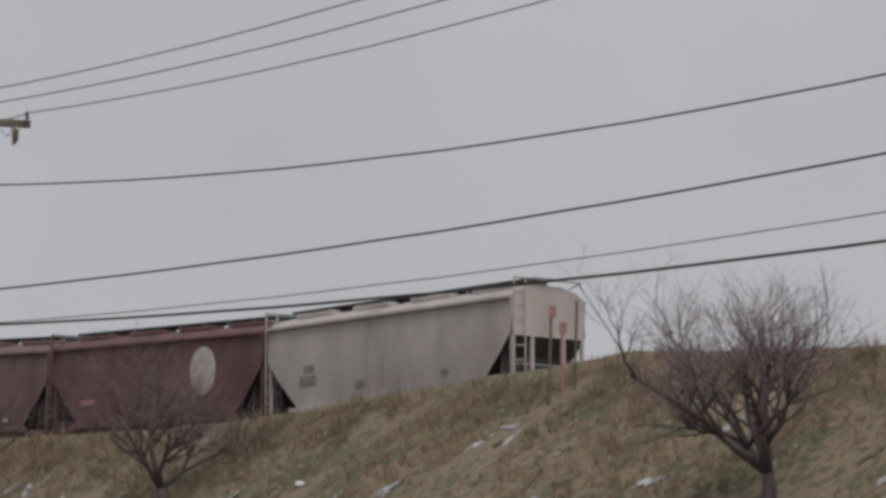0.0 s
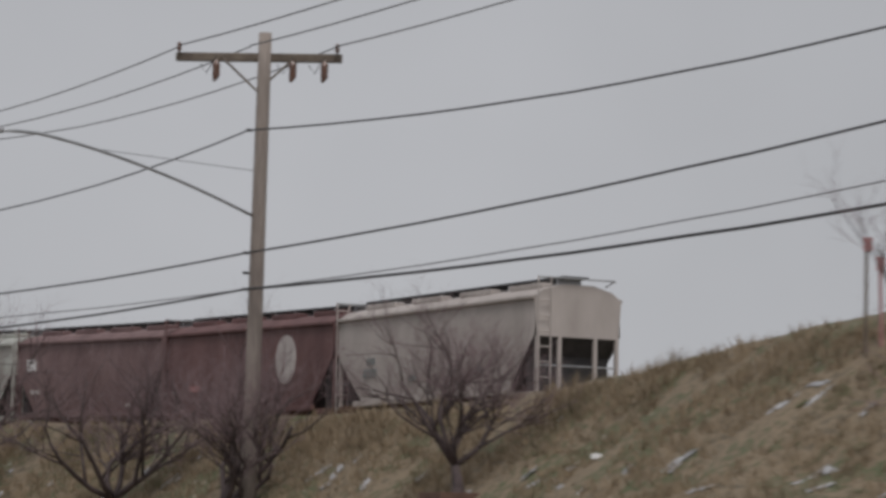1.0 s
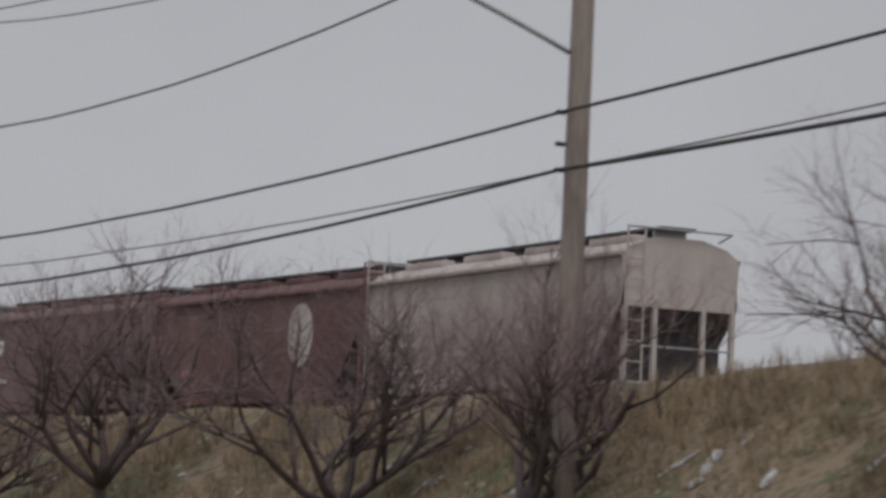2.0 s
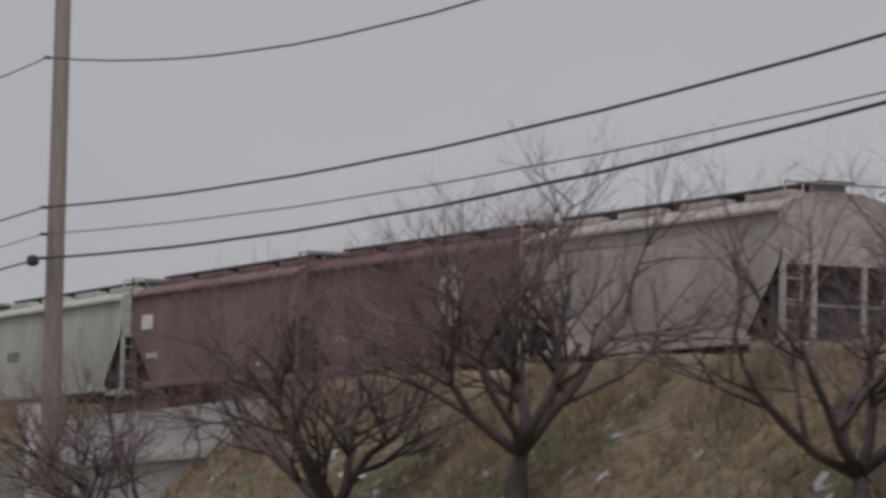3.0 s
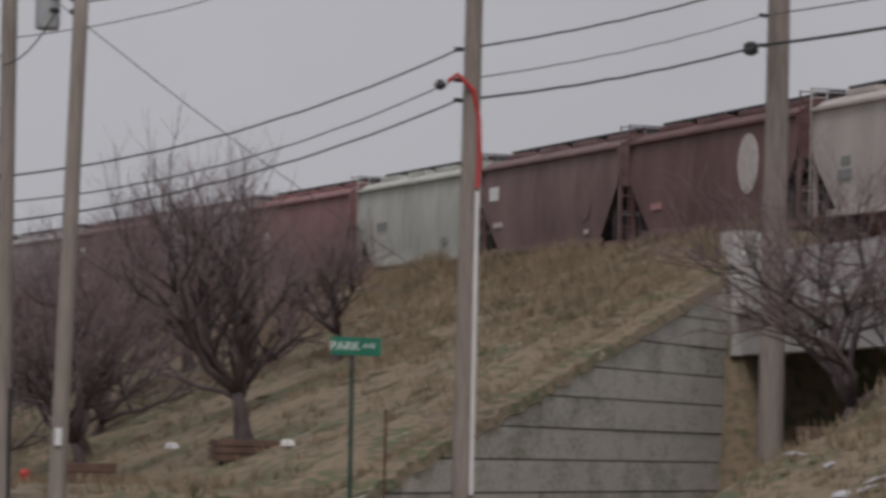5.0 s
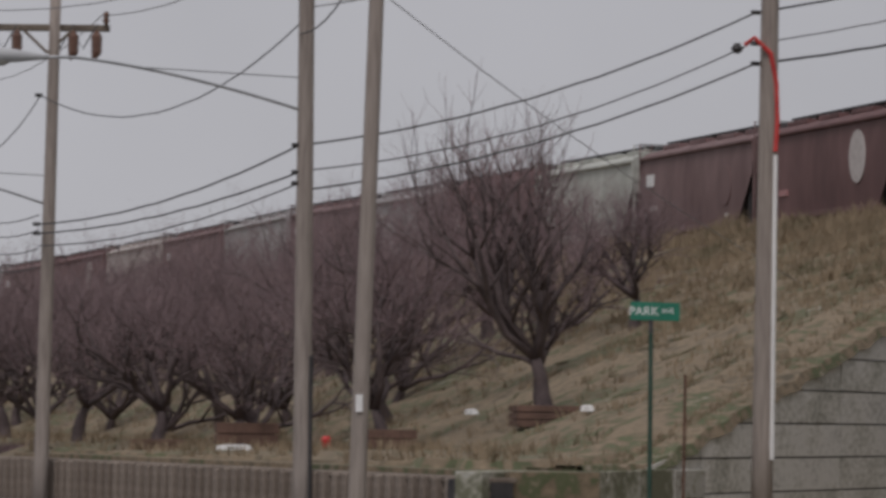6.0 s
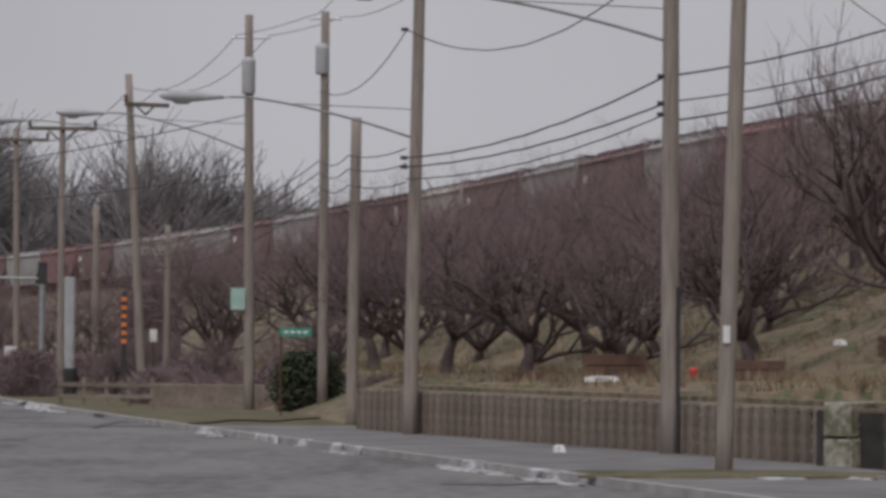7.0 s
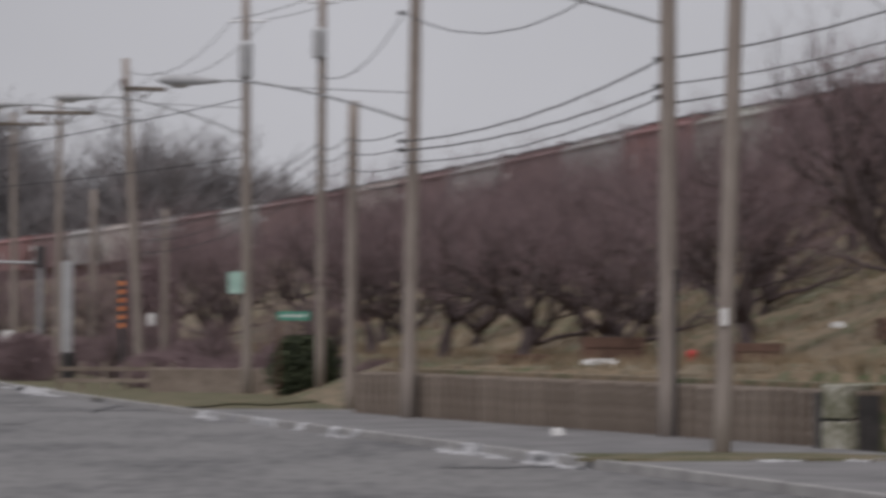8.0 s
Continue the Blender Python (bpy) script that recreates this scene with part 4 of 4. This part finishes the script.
leafy(-11.8, 117.0, 1.5, 1.2, 3200, 26, M_TWIG, "low reddish-brown roadside brush", "brush")
leafy(-14.6, 124, 1.6, 1.3, 3200, 27, M_TWIG, "low reddish-brown roadside brush", "brush")
leafy(-18, 133, 1.8, 1.3, 3200, 28, M_TWIG, "low reddish-brown roadside brush", "brush")
leafy(-1.2, 79.6, 0.8, 0.8, 2400, 29, M_TWIG, "low reddish-brown roadside brush", "brush")
leafy(-13.4, 112.0, 1.2, 1.2, 4000, 10, M_TWIG, "low brown roadside bush")

# ---- planters at the feet of the trees ----
def planter(x, y, wide, high, turn=0.0):
    z = land(x, y)
    t = thing("planter_box", Matrix.Translation((x, y, z - 0.2)) @ Matrix.Rotation(turn, 4, "Z"), "low brown board planter box round a tree on the slope", "planter", "planters")
    h, n = high + 0.2, 3
    for k in range(n):
        a, b = k * h / n + 0.008, (k + 1) * h / n - 0.008
        part("board", boxes((-wide, wide, -wide, -wide + 0.06, a, b), bevel=0.006), M_BRICK, t)
        part("board", boxes((-wide, -wide + 0.06, -wide + 0.07, wide, a, b), bevel=0.006), M_BRICK, t)
        part("board", boxes((wide - 0.06, wide, -wide + 0.07, wide, a, b), bevel=0.006), M_BRICK, t)
    part("soil", boxes((-wide + 0.07, wide - 0.07, -wide + 0.07, wide, 0, h - 0.06)), M_BARK, t)


for x, y, wide, high in ((18.55, 7.9, 0.5, 0.25), (17.0, -14.0, 0.45, 0.25), (17.5, 19.0, 0.4, 0.25), (7.71, 59.3, 0.6, 0.16), (3.08, 65.6, 0.55, 0.42), (5.23, 61.7, 0.5, 0.3), (1.55, 67.8, 0.5, 0.12), (15.4, 51.4, 0.6, 0.15)):
    planter(x, y, wide, high)

# ---- marks and posts on the crest ----
def crest_post(x, y, top, plate, label, lean=0.0):
    g = land(x, y) - 0.1
    t = thing("track_marker", Matrix.Translation((x, y, g)), label, "marker post")
    high = top - g
    part("post", tube([(0, 0, 0), (lean, 0, high)], 0.03, 6), M_PINK if lean else M_WOODD, t)
    if plate:
        part("plate", boxes((lean - 0.09, lean + 0.09, -0.05, -0.036, high - 0.24, high), bevel=0.004), M_PINK, t, "faded red plate")


crest_post(20.75, -3.3, 7.28, True, "grey track marker post with a faded red plate")
crest_post(20.97, -3.46, 6.95, True, "leaning faded red marker post on the crest", -0.06)
crest_post(21.17, -3.6, 7.4, False, "thin dark post beside the track")

# ---- litter on the slope ----
for x, y, sx, sy, nm, lb, mt in ((17.7, 43.2, 0.32, 0.1, "plastic_sheet", "torn white plastic sheet caught on the slope", M_WHITE), (2.76, 61.6, 0.36, 0.07, "white_board", "white board lying on the grass", M_WHITE), (8.1, 57.6, 0.12, 0.05, "paper_scrap", "small white paper scrap", M_WHITE), (19.3, 3.5, 0.14, 0.08, "paper_scrap", "small white paper scrap", M_WHITE), (7.0, 64.5, 0.12, 0.08, "paper_scrap", "small white paper scrap", M_WHITE), (1.6, 49.5, 0.08, 0.06, "paper_scrap", "small white paper scrap on the pavement", M_WHITE)):
    z = land(x, y)
    t = thing(nm, Matrix.Translation((x, y, max(z, 0.085) + 0.02)) @ Matrix.Rotation(0.3, 4, "Z"), lb, "litter")
    part("sheet", blob(0, 0, sx, sy, 0, 0.10, 0.1, n=12, rough=0.6), mt, t)
red_can = thing("red_can", Matrix.Translation((4.12, 60.0, land(4.12, 60.0))), "small red plastic can in the grass", "can")
part("body", tube_lists([[((0, 0, 0), 0.07), ((0, 0, 0.15), 0.09), ((0, 0, 0.2), 0.05)]], 10), M_REDT, red_can)

# ---- the freight train ----
CAR = 9.718
HALF = CAR / 2 - 0.36
HW = 1.08


def hopper_car(body_paint, label, extras=()):
    """A covered hopper car: origin on the rail's top at the middle, +y its way of travel."""
    t = thing("hopper_car", Matrix.Translation((0, 0, 0)), label, "railcar", "cars of the freight train")
    prof = [(HALF, 2.78), (HALF, 1.92), (HALF - 0.85, 0.80), (-HALF + 0.85, 0.80), (-HALF, 1.92), (-HALF, 2.78)]
    for sx in (-1, 1):
        # the side bows out slightly at mid height
        bm = bmesh.new()
        n = 10
        rows = []
        for zi in range(6):
            z = 0.80 + (2.78 - 0.80) * zi / 5
            lim = HALF if z >= 1.92 else HALF - 1.15 * (1.92 - z) / 1.12
            bow = 0.05 * math.sin(math.pi * zi / 5)
            rows.append([bm.verts.new((sx * (HW + bow - 0.05), -lim + 2 * lim * i / n, z)) for i in range(n + 1)])
        for a, b in zip(rows, rows[1:]):
            for i in range(n):
                q = (a[i], a[i + 1], b[i + 1], b[i])
                bm.faces.new(q if sx > 0 else tuple(reversed(q)))
        smooth(part("side_sheet", bm, body_paint, t))
    bm = bmesh.new()
    xs = ((-HW - 0.02, 2.76), (-HW * 0.8, 2.93), (-HW * 0.35, 3.06), (HW * 0.35, 3.06), (HW * 0.8, 2.93), (HW + 0.02, 2.76))
    ra = [bm.verts.new((x, -HALF, z)) for x, z in xs]
    rb = [bm.verts.new((x, HALF, z)) for x, z in xs]
    for i in range(5):
        bm.faces.new((ra[i], ra[i + 1], rb[i + 1], rb[i]))
    for ring, y in ((ra, -HALF), (rb, HALF)):
        lo = [bm.verts.new((-HW + 0.05, y, 1.92)), bm.verts.new((HW - 0.05, y, 1.92))]
        bm.faces.new([lo[0], lo[1], *reversed(ring)])
    bmesh.ops.recalc_face_normals(bm, faces=bm.faces)
    part("roof", bm, body_paint, t)
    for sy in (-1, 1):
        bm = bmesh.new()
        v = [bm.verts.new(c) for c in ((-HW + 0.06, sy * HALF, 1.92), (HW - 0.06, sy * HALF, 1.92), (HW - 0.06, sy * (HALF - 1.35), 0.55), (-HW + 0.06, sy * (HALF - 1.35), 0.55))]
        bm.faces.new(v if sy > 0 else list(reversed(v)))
        # the recess's shadow is put into the sheet's near-black colour
        part("slope_sheet", bm, M_DARK, t, "sloping end sheet with shade painted in")
    for sx in (-1, 1):
        part("eave_rail", boxes((sx * HW - 0.05, sx * HW + 0.05, -HALF, HALF, 2.72, 2.80), bevel=0.015), body_paint, t)
        part("side_sill", boxes((sx * HW - 0.07, sx * HW + 0.03, -HALF + 0.9, HALF - 0.9, 0.70, 0.83), bevel=0.01), body_paint, t)
    walkway = part("running_board", boxes((-0.32, 0.32, -HALF + 0.1, HALF + 0.05, 3.20, 3.25)), M_DARK, t, "dark steel roof walkway")
    for i in range(9):
        y = -HALF + 0.4 + i * (2 * HALF - 0.8) / 8
        part("stand", boxes((-0.30, 0.30, y - 0.03, y + 0.03, 3.04, 3.20)), M_STEEL, walkway)
    for i in range(4):
        y = -HALF + 1.2 + i * (2 * HALF - 2.4) / 3
        part("hatch", boxes((-0.62, -0.34, y - 0.7, y + 0.7, 3.0, 3.12), bevel=0.02), body_paint, t)
    for sy in (-1, 1):
        y = sy * (HALF - 0.03)
        for x in (-HW + 0.08, -0.45, 0.45, HW - 0.08):
            part("end_post", boxes((x - 0.04, x + 0.04, y - 0.04, y + 0.04, 0.72, 1.95)), body_paint, t)
        part("end_platform", boxes((-HW + 0.05, HW - 0.05, sy * (HALF - 0.5) - 0.45, sy * (HALF - 0.5) + 0.45, 0.62, 0.74)), body_paint if sy < 0 else M_RUST, t)
        part("hand_rail", tube([(-HW + 0.1, y, 1.3), (HW - 0.1, y, 1.3)], 0.02, 6), M_STEEL, t)
        lad = part("ladder", tube_lists([[((sx2, sy * (HALF + 0.10), 0.55), 0.018), ((sx2, sy * (HALF + 0.10), 3.2), 0.018)] for sx2 in (-HW + 0.02, -HW + 0.34)], 6), body_paint, t, "end ladder")
        for k in range(8):
            part("rung", tube([(-HW + 0.02, sy * (HALF + 0.10), 0.7 + k * 0.33), (-HW + 0.34, sy * (HALF + 0.10), 0.7 + k * 0.33)], 0.014, 5), body_paint, lad)
        part("roof_rail", tube([(-HW + 0.05, sy * (HALF + 0.1), 3.18), (HW - 0.2, sy * (HALF + 0.1), 3.18), (HW - 0.2, sy * (HALF - 0.3), 3.08)], 0.02, 6), M_STEEL, t)
        part("coupler", boxes((-0.14, 0.14, sy * (HALF + 0.15) - 0.25, sy * (HALF + 0.15) + 0.25, 0.42, 0.62), bevel=0.02), M_RUST, t)
        part("brake_gear", boxes((-0.7, -0.25, sy * (HALF - 0.75) - 0.25, sy * (HALF - 0.75) + 0.25, 0.76, 1.25), bevel=0.04), M_DARK, t)
        # added dark sheet that fills the open end bay with painted shade
        part("end_bulkhead", boxes((-HW + 0.08, HW - 0.08, sy * (HALF - 0.42) - 0.03, sy * (HALF - 0.42) + 0.03, 0.74, 1.9)), M_DARK, t, "dark sheet standing in for shade in the end bay")
        truck = part("truck", boxes((-0.85, -0.7, sy * (HALF - 1.0) - 0.75, sy * (HALF - 1.0) + 0.75, 0.25, 0.5), (0.7, 0.85, sy * (HALF - 1.0) - 0.75, sy * (HALF - 1.0) + 0.75, 0.25, 0.5), (-0.7, 0.7, sy * (HALF - 1.0) - 0.15, sy * (HALF - 1.0) + 0.15, 0.3, 0.55), bevel=0.02), M_RUST, t, "rusty wheel truck")
        for dy in (-0.5, 0.5):
            yy = sy * (HALF - 1.0) + dy
            for x in (-0.6, 0.6):
                part("wheel", tube([(x - 0.06, yy, 0.36), (x + 0.06, yy, 0.36)], 0.36, 18), M_RUST, truck)
    part("centre_sill", boxes((-0.2, 0.2, -HALF, HALF, 0.5, 0.72)), M_RUST, t)
    for y in (-2.0, 0.0, 2.0):
        bm = bmesh.new()
        a = [bm.verts.new(c) for c in ((-0.85, y - 0.85, 0.8), (0.85, y - 0.85, 0.8), (0.85, y + 0.85, 0.8), (-0.85, y + 0.85, 0.8))]
        b = [bm.verts.new(c) for c in ((-0.5, y - 0.35, 0.2), (0.5, y - 0.35, 0.2), (0.5, y + 0.35, 0.2), (-0.5, y + 0.35, 0.2))]
        bm.faces.new(list(reversed(b)))
        for i in range(4):
            bm.faces.new((a[i], b[i], b[(i + 1) % 4], a[(i + 1) % 4]))
        bmesh.ops.recalc_face_normals(bm, faces=bm.faces)
        part("hopper_chute", bm, M_RUST, t)
    x = -HW - 0.012
    for kind, y, z, ry, rz2, m in extras:
        if kind == "disc":
            bm = bmesh.new()
            vs = [bm.verts.new((x, y + ry * math.cos(a * math.pi / 12), z + rz2 * math.sin(a * math.pi / 12))) for a in range(24)]
            r = bmesh.ops.extrude_face_region(bm, geom=[bm.faces.new(vs)])
            bmesh.ops.translate(bm, vec=(0.02, 0, 0), verts=[e for e in r["geom"] if isinstance(e, bmesh.types.BMVert)])
            part("emblem", bm, m, t, "round white painted emblem")
        else:
            part("mark", boxes((x - 0.004, x + 0.03, y - ry, y + ry, z - rz2, z + rz2)), m, t, "painted lettering block")
    return t


M_FADEW = mat("faded white lettering", two((0.42, 0.38, 0.36), (0.58, 0.54, 0.52)), rough=0.6, scale=7, bump=0)
M_FADED = mat("faded dark lettering", two((0.17, 0.18, 0.18), (0.26, 0.27, 0.26)), rough=0.6, scale=7, bump=0)
small = [("mark", 2.2, 2.25, 0.5, 0.06, M_FADEW), ("mark", 2.2, 2.08, 0.42, 0.05, M_FADEW)]
CARS = {
    "tan": hopper_car(P_TAN, "faded tan covered hopper car at the train's rear", [("mark", 2.9, 1.45, 0.32, 0.10, M_FADED), ("mark", 2.85, 1.72, 0.2, 0.08, M_FADED), ("mark", 0.9, 1.25, 0.16, 0.07, M_FADED), ("mark", -2.2, 1.3, 0.12, 0.05, M_FADED)]),
    "emblem": hopper_car(P_MAR, "maroon covered hopper car with a round white emblem", [("disc", -2.1, 1.95, 0.52, 0.6, M_FADEW), ("mark", 2.9, 1.35, 0.3, 0.07, M_PINK)]),
    "square": hopper_car(P_MAR2, "dusty maroon covered hopper car with a white square", [("disc", -2.5, 1.75, 0.42, 0.5, P_MAR2), ("mark", 3.6, 2.15, 0.3, 0.16, M_WHITE), ("mark", 3.3, 1.4, 0.3, 0.06, M_FADEW), ("mark", -2.6, 1.0, 0.1, 0.05, M_FADEW)]),
    "green": hopper_car(P_GRN, "pale grey-green covered hopper car", [("mark", 2.4, 1.75, 0.4, 0.1, M_FADED), ("mark", -2.5, 1.2, 0.2, 0.08, M_FADED)]),
    "red": hopper_car(P_RED, "brick-red covered hopper car with small white lettering", [("mark", 3.0, 1.9, 0.22, 0.12, M_FADEW), ("mark", 3.0, 1.6, 0.3, 0.1, M_FADEW)]),
    "grey": hopper_car(P_GREY, "grey covered hopper car streaked with dirt", small),
}
ORDER = ["tan", "emblem", "square", "green", "red", "grey", "square", "grey", "square", "tan", "emblem", "square", "grey", "square", "grey", "tan", "grey", "square", "red", "grey", "square", "tan", "grey", "grey", "emblem", "square", "grey", "square"]


def car_pose(k, t):
    u = -78.286 + 10.844 * (t - 3) - 0.114 * (t - 3) ** 2 + 0.03947 * (t - 3) ** 3 + (k + 0.5) * CAR
    p = track(u, -0.95, RAIL + 0.06)
    climb = (roofline(u + 4) - roofline(u - 4)) / 8
    return Matrix.Translation(p) @ Matrix.Rotation(-(TA + TK * u), 4, "Z") @ Matrix.Rotation(math.atan(climb), 4, "X")


train, used = [], set()
for k, kind in enumerate(ORDER):
    if kind in used:
        c = copy_thing(CARS[kind], car_pose(k, 0))
        if kind == "tan":
            c["label"] = "faded tan covered hopper car in the train"
    else:
        c = CARS[kind]
        c.matrix_world = car_pose(k, 0)
        used.add(kind)
    train.append(c)

# ---- grass on the slopes: blades in tufts ----
r3 = random.Random(77)
V, Fc = [], []


def tuft(x, y, z, h, n):
    for _ in range(n):
        a = r3.uniform(0, 6.28)
        lean = Vector((r3.gauss(0, 0.35), r3.gauss(0, 0.35), 1)).normalized() * h * r3.uniform(0.6, 1.3)
        o = Vector((x + r3.gauss(0, 0.07), y + r3.gauss(0, 0.07), z - 0.05))
        w = Vector((math.cos(a), math.sin(a), 0)) * 0.013
        k = len(V)
        V.extend((tuple(o - w), tuple(o + w), tuple(o + lean * 0.6 + w * 0.7), tuple(o + lean)))
        Fc.append((k, k + 1, k + 2, k + 3))


for i in range(900):
    q = wing_m @ Vector((r3.uniform(3, WL), r3.uniform(0.1, 0.7), 0))
    dd = (wing_m.inverted() @ q).x
    tuft(q.x, q.y, wing_top(dd) + 0.02, 0.17, 5)
count = 0
while count < 24000:
    u = r3.uniform(-140, 20)
    s = 1.6 + abs(r3.gauss(0, 3.4)) if r3.random() < 0.7 else r3.uniform(2, 20)
    p = track(u, s)
    z = land(p.x, p.y)
    if z < 0.6 or s > 19:
        continue
    d = noise.noise((p.x * 0.5, p.y * 0.5, 9))
    if d < -0.25:
        continue
    tuft(p.x, p.y, z, (0.30 if s < 3 else 0.19) * (1 + d), 6)
    count += 1
tagged(part("grass_blades", (V, Fc), M_BLADE), "dry straw-coloured grass blades on the embankment", "grass", kind="stuff")
r4 = random.Random(78)
for i in range(420):
    u = r4.uniform(-132, -38)
    s = r4.uniform(2.6, 8.5) if i % 2 else r4.uniform(3.5, 12)
    p = track(u, s)
    if land(p.x, p.y) < 1.0:
        continue
    bm = blob(0, 0, r4.uniform(0.05, 0.16), r4.uniform(0.06, 0.26), 0, 0.025, r4.uniform(0, 3), n=10, rough=0.8)
    for v in bm.verts:
        v.co.z += land(p.x + v.co.x, p.y + v.co.y) - 0.02
    snow = (i % 4 in (1, 3)) and u < -62
    ob = tagged(part("snow_patch" if snow else "green_patch", bm, M_SNOW if snow else M_GREEN), "thin snow lying on the slope" if snow else "green moss and grass on the slope", "snow" if snow else "grass", "snow on the slope" if snow else "green patches on the slope")
    ob.location = (p.x, p.y, 0)


# ---- what moves ----
def motions():
    for k, c in enumerate(train):
        walk(c, [(t, car_pose(k, t)) for t in (0, 1, 2, 3, 4, 5, 6, 7, 8)])


motions()
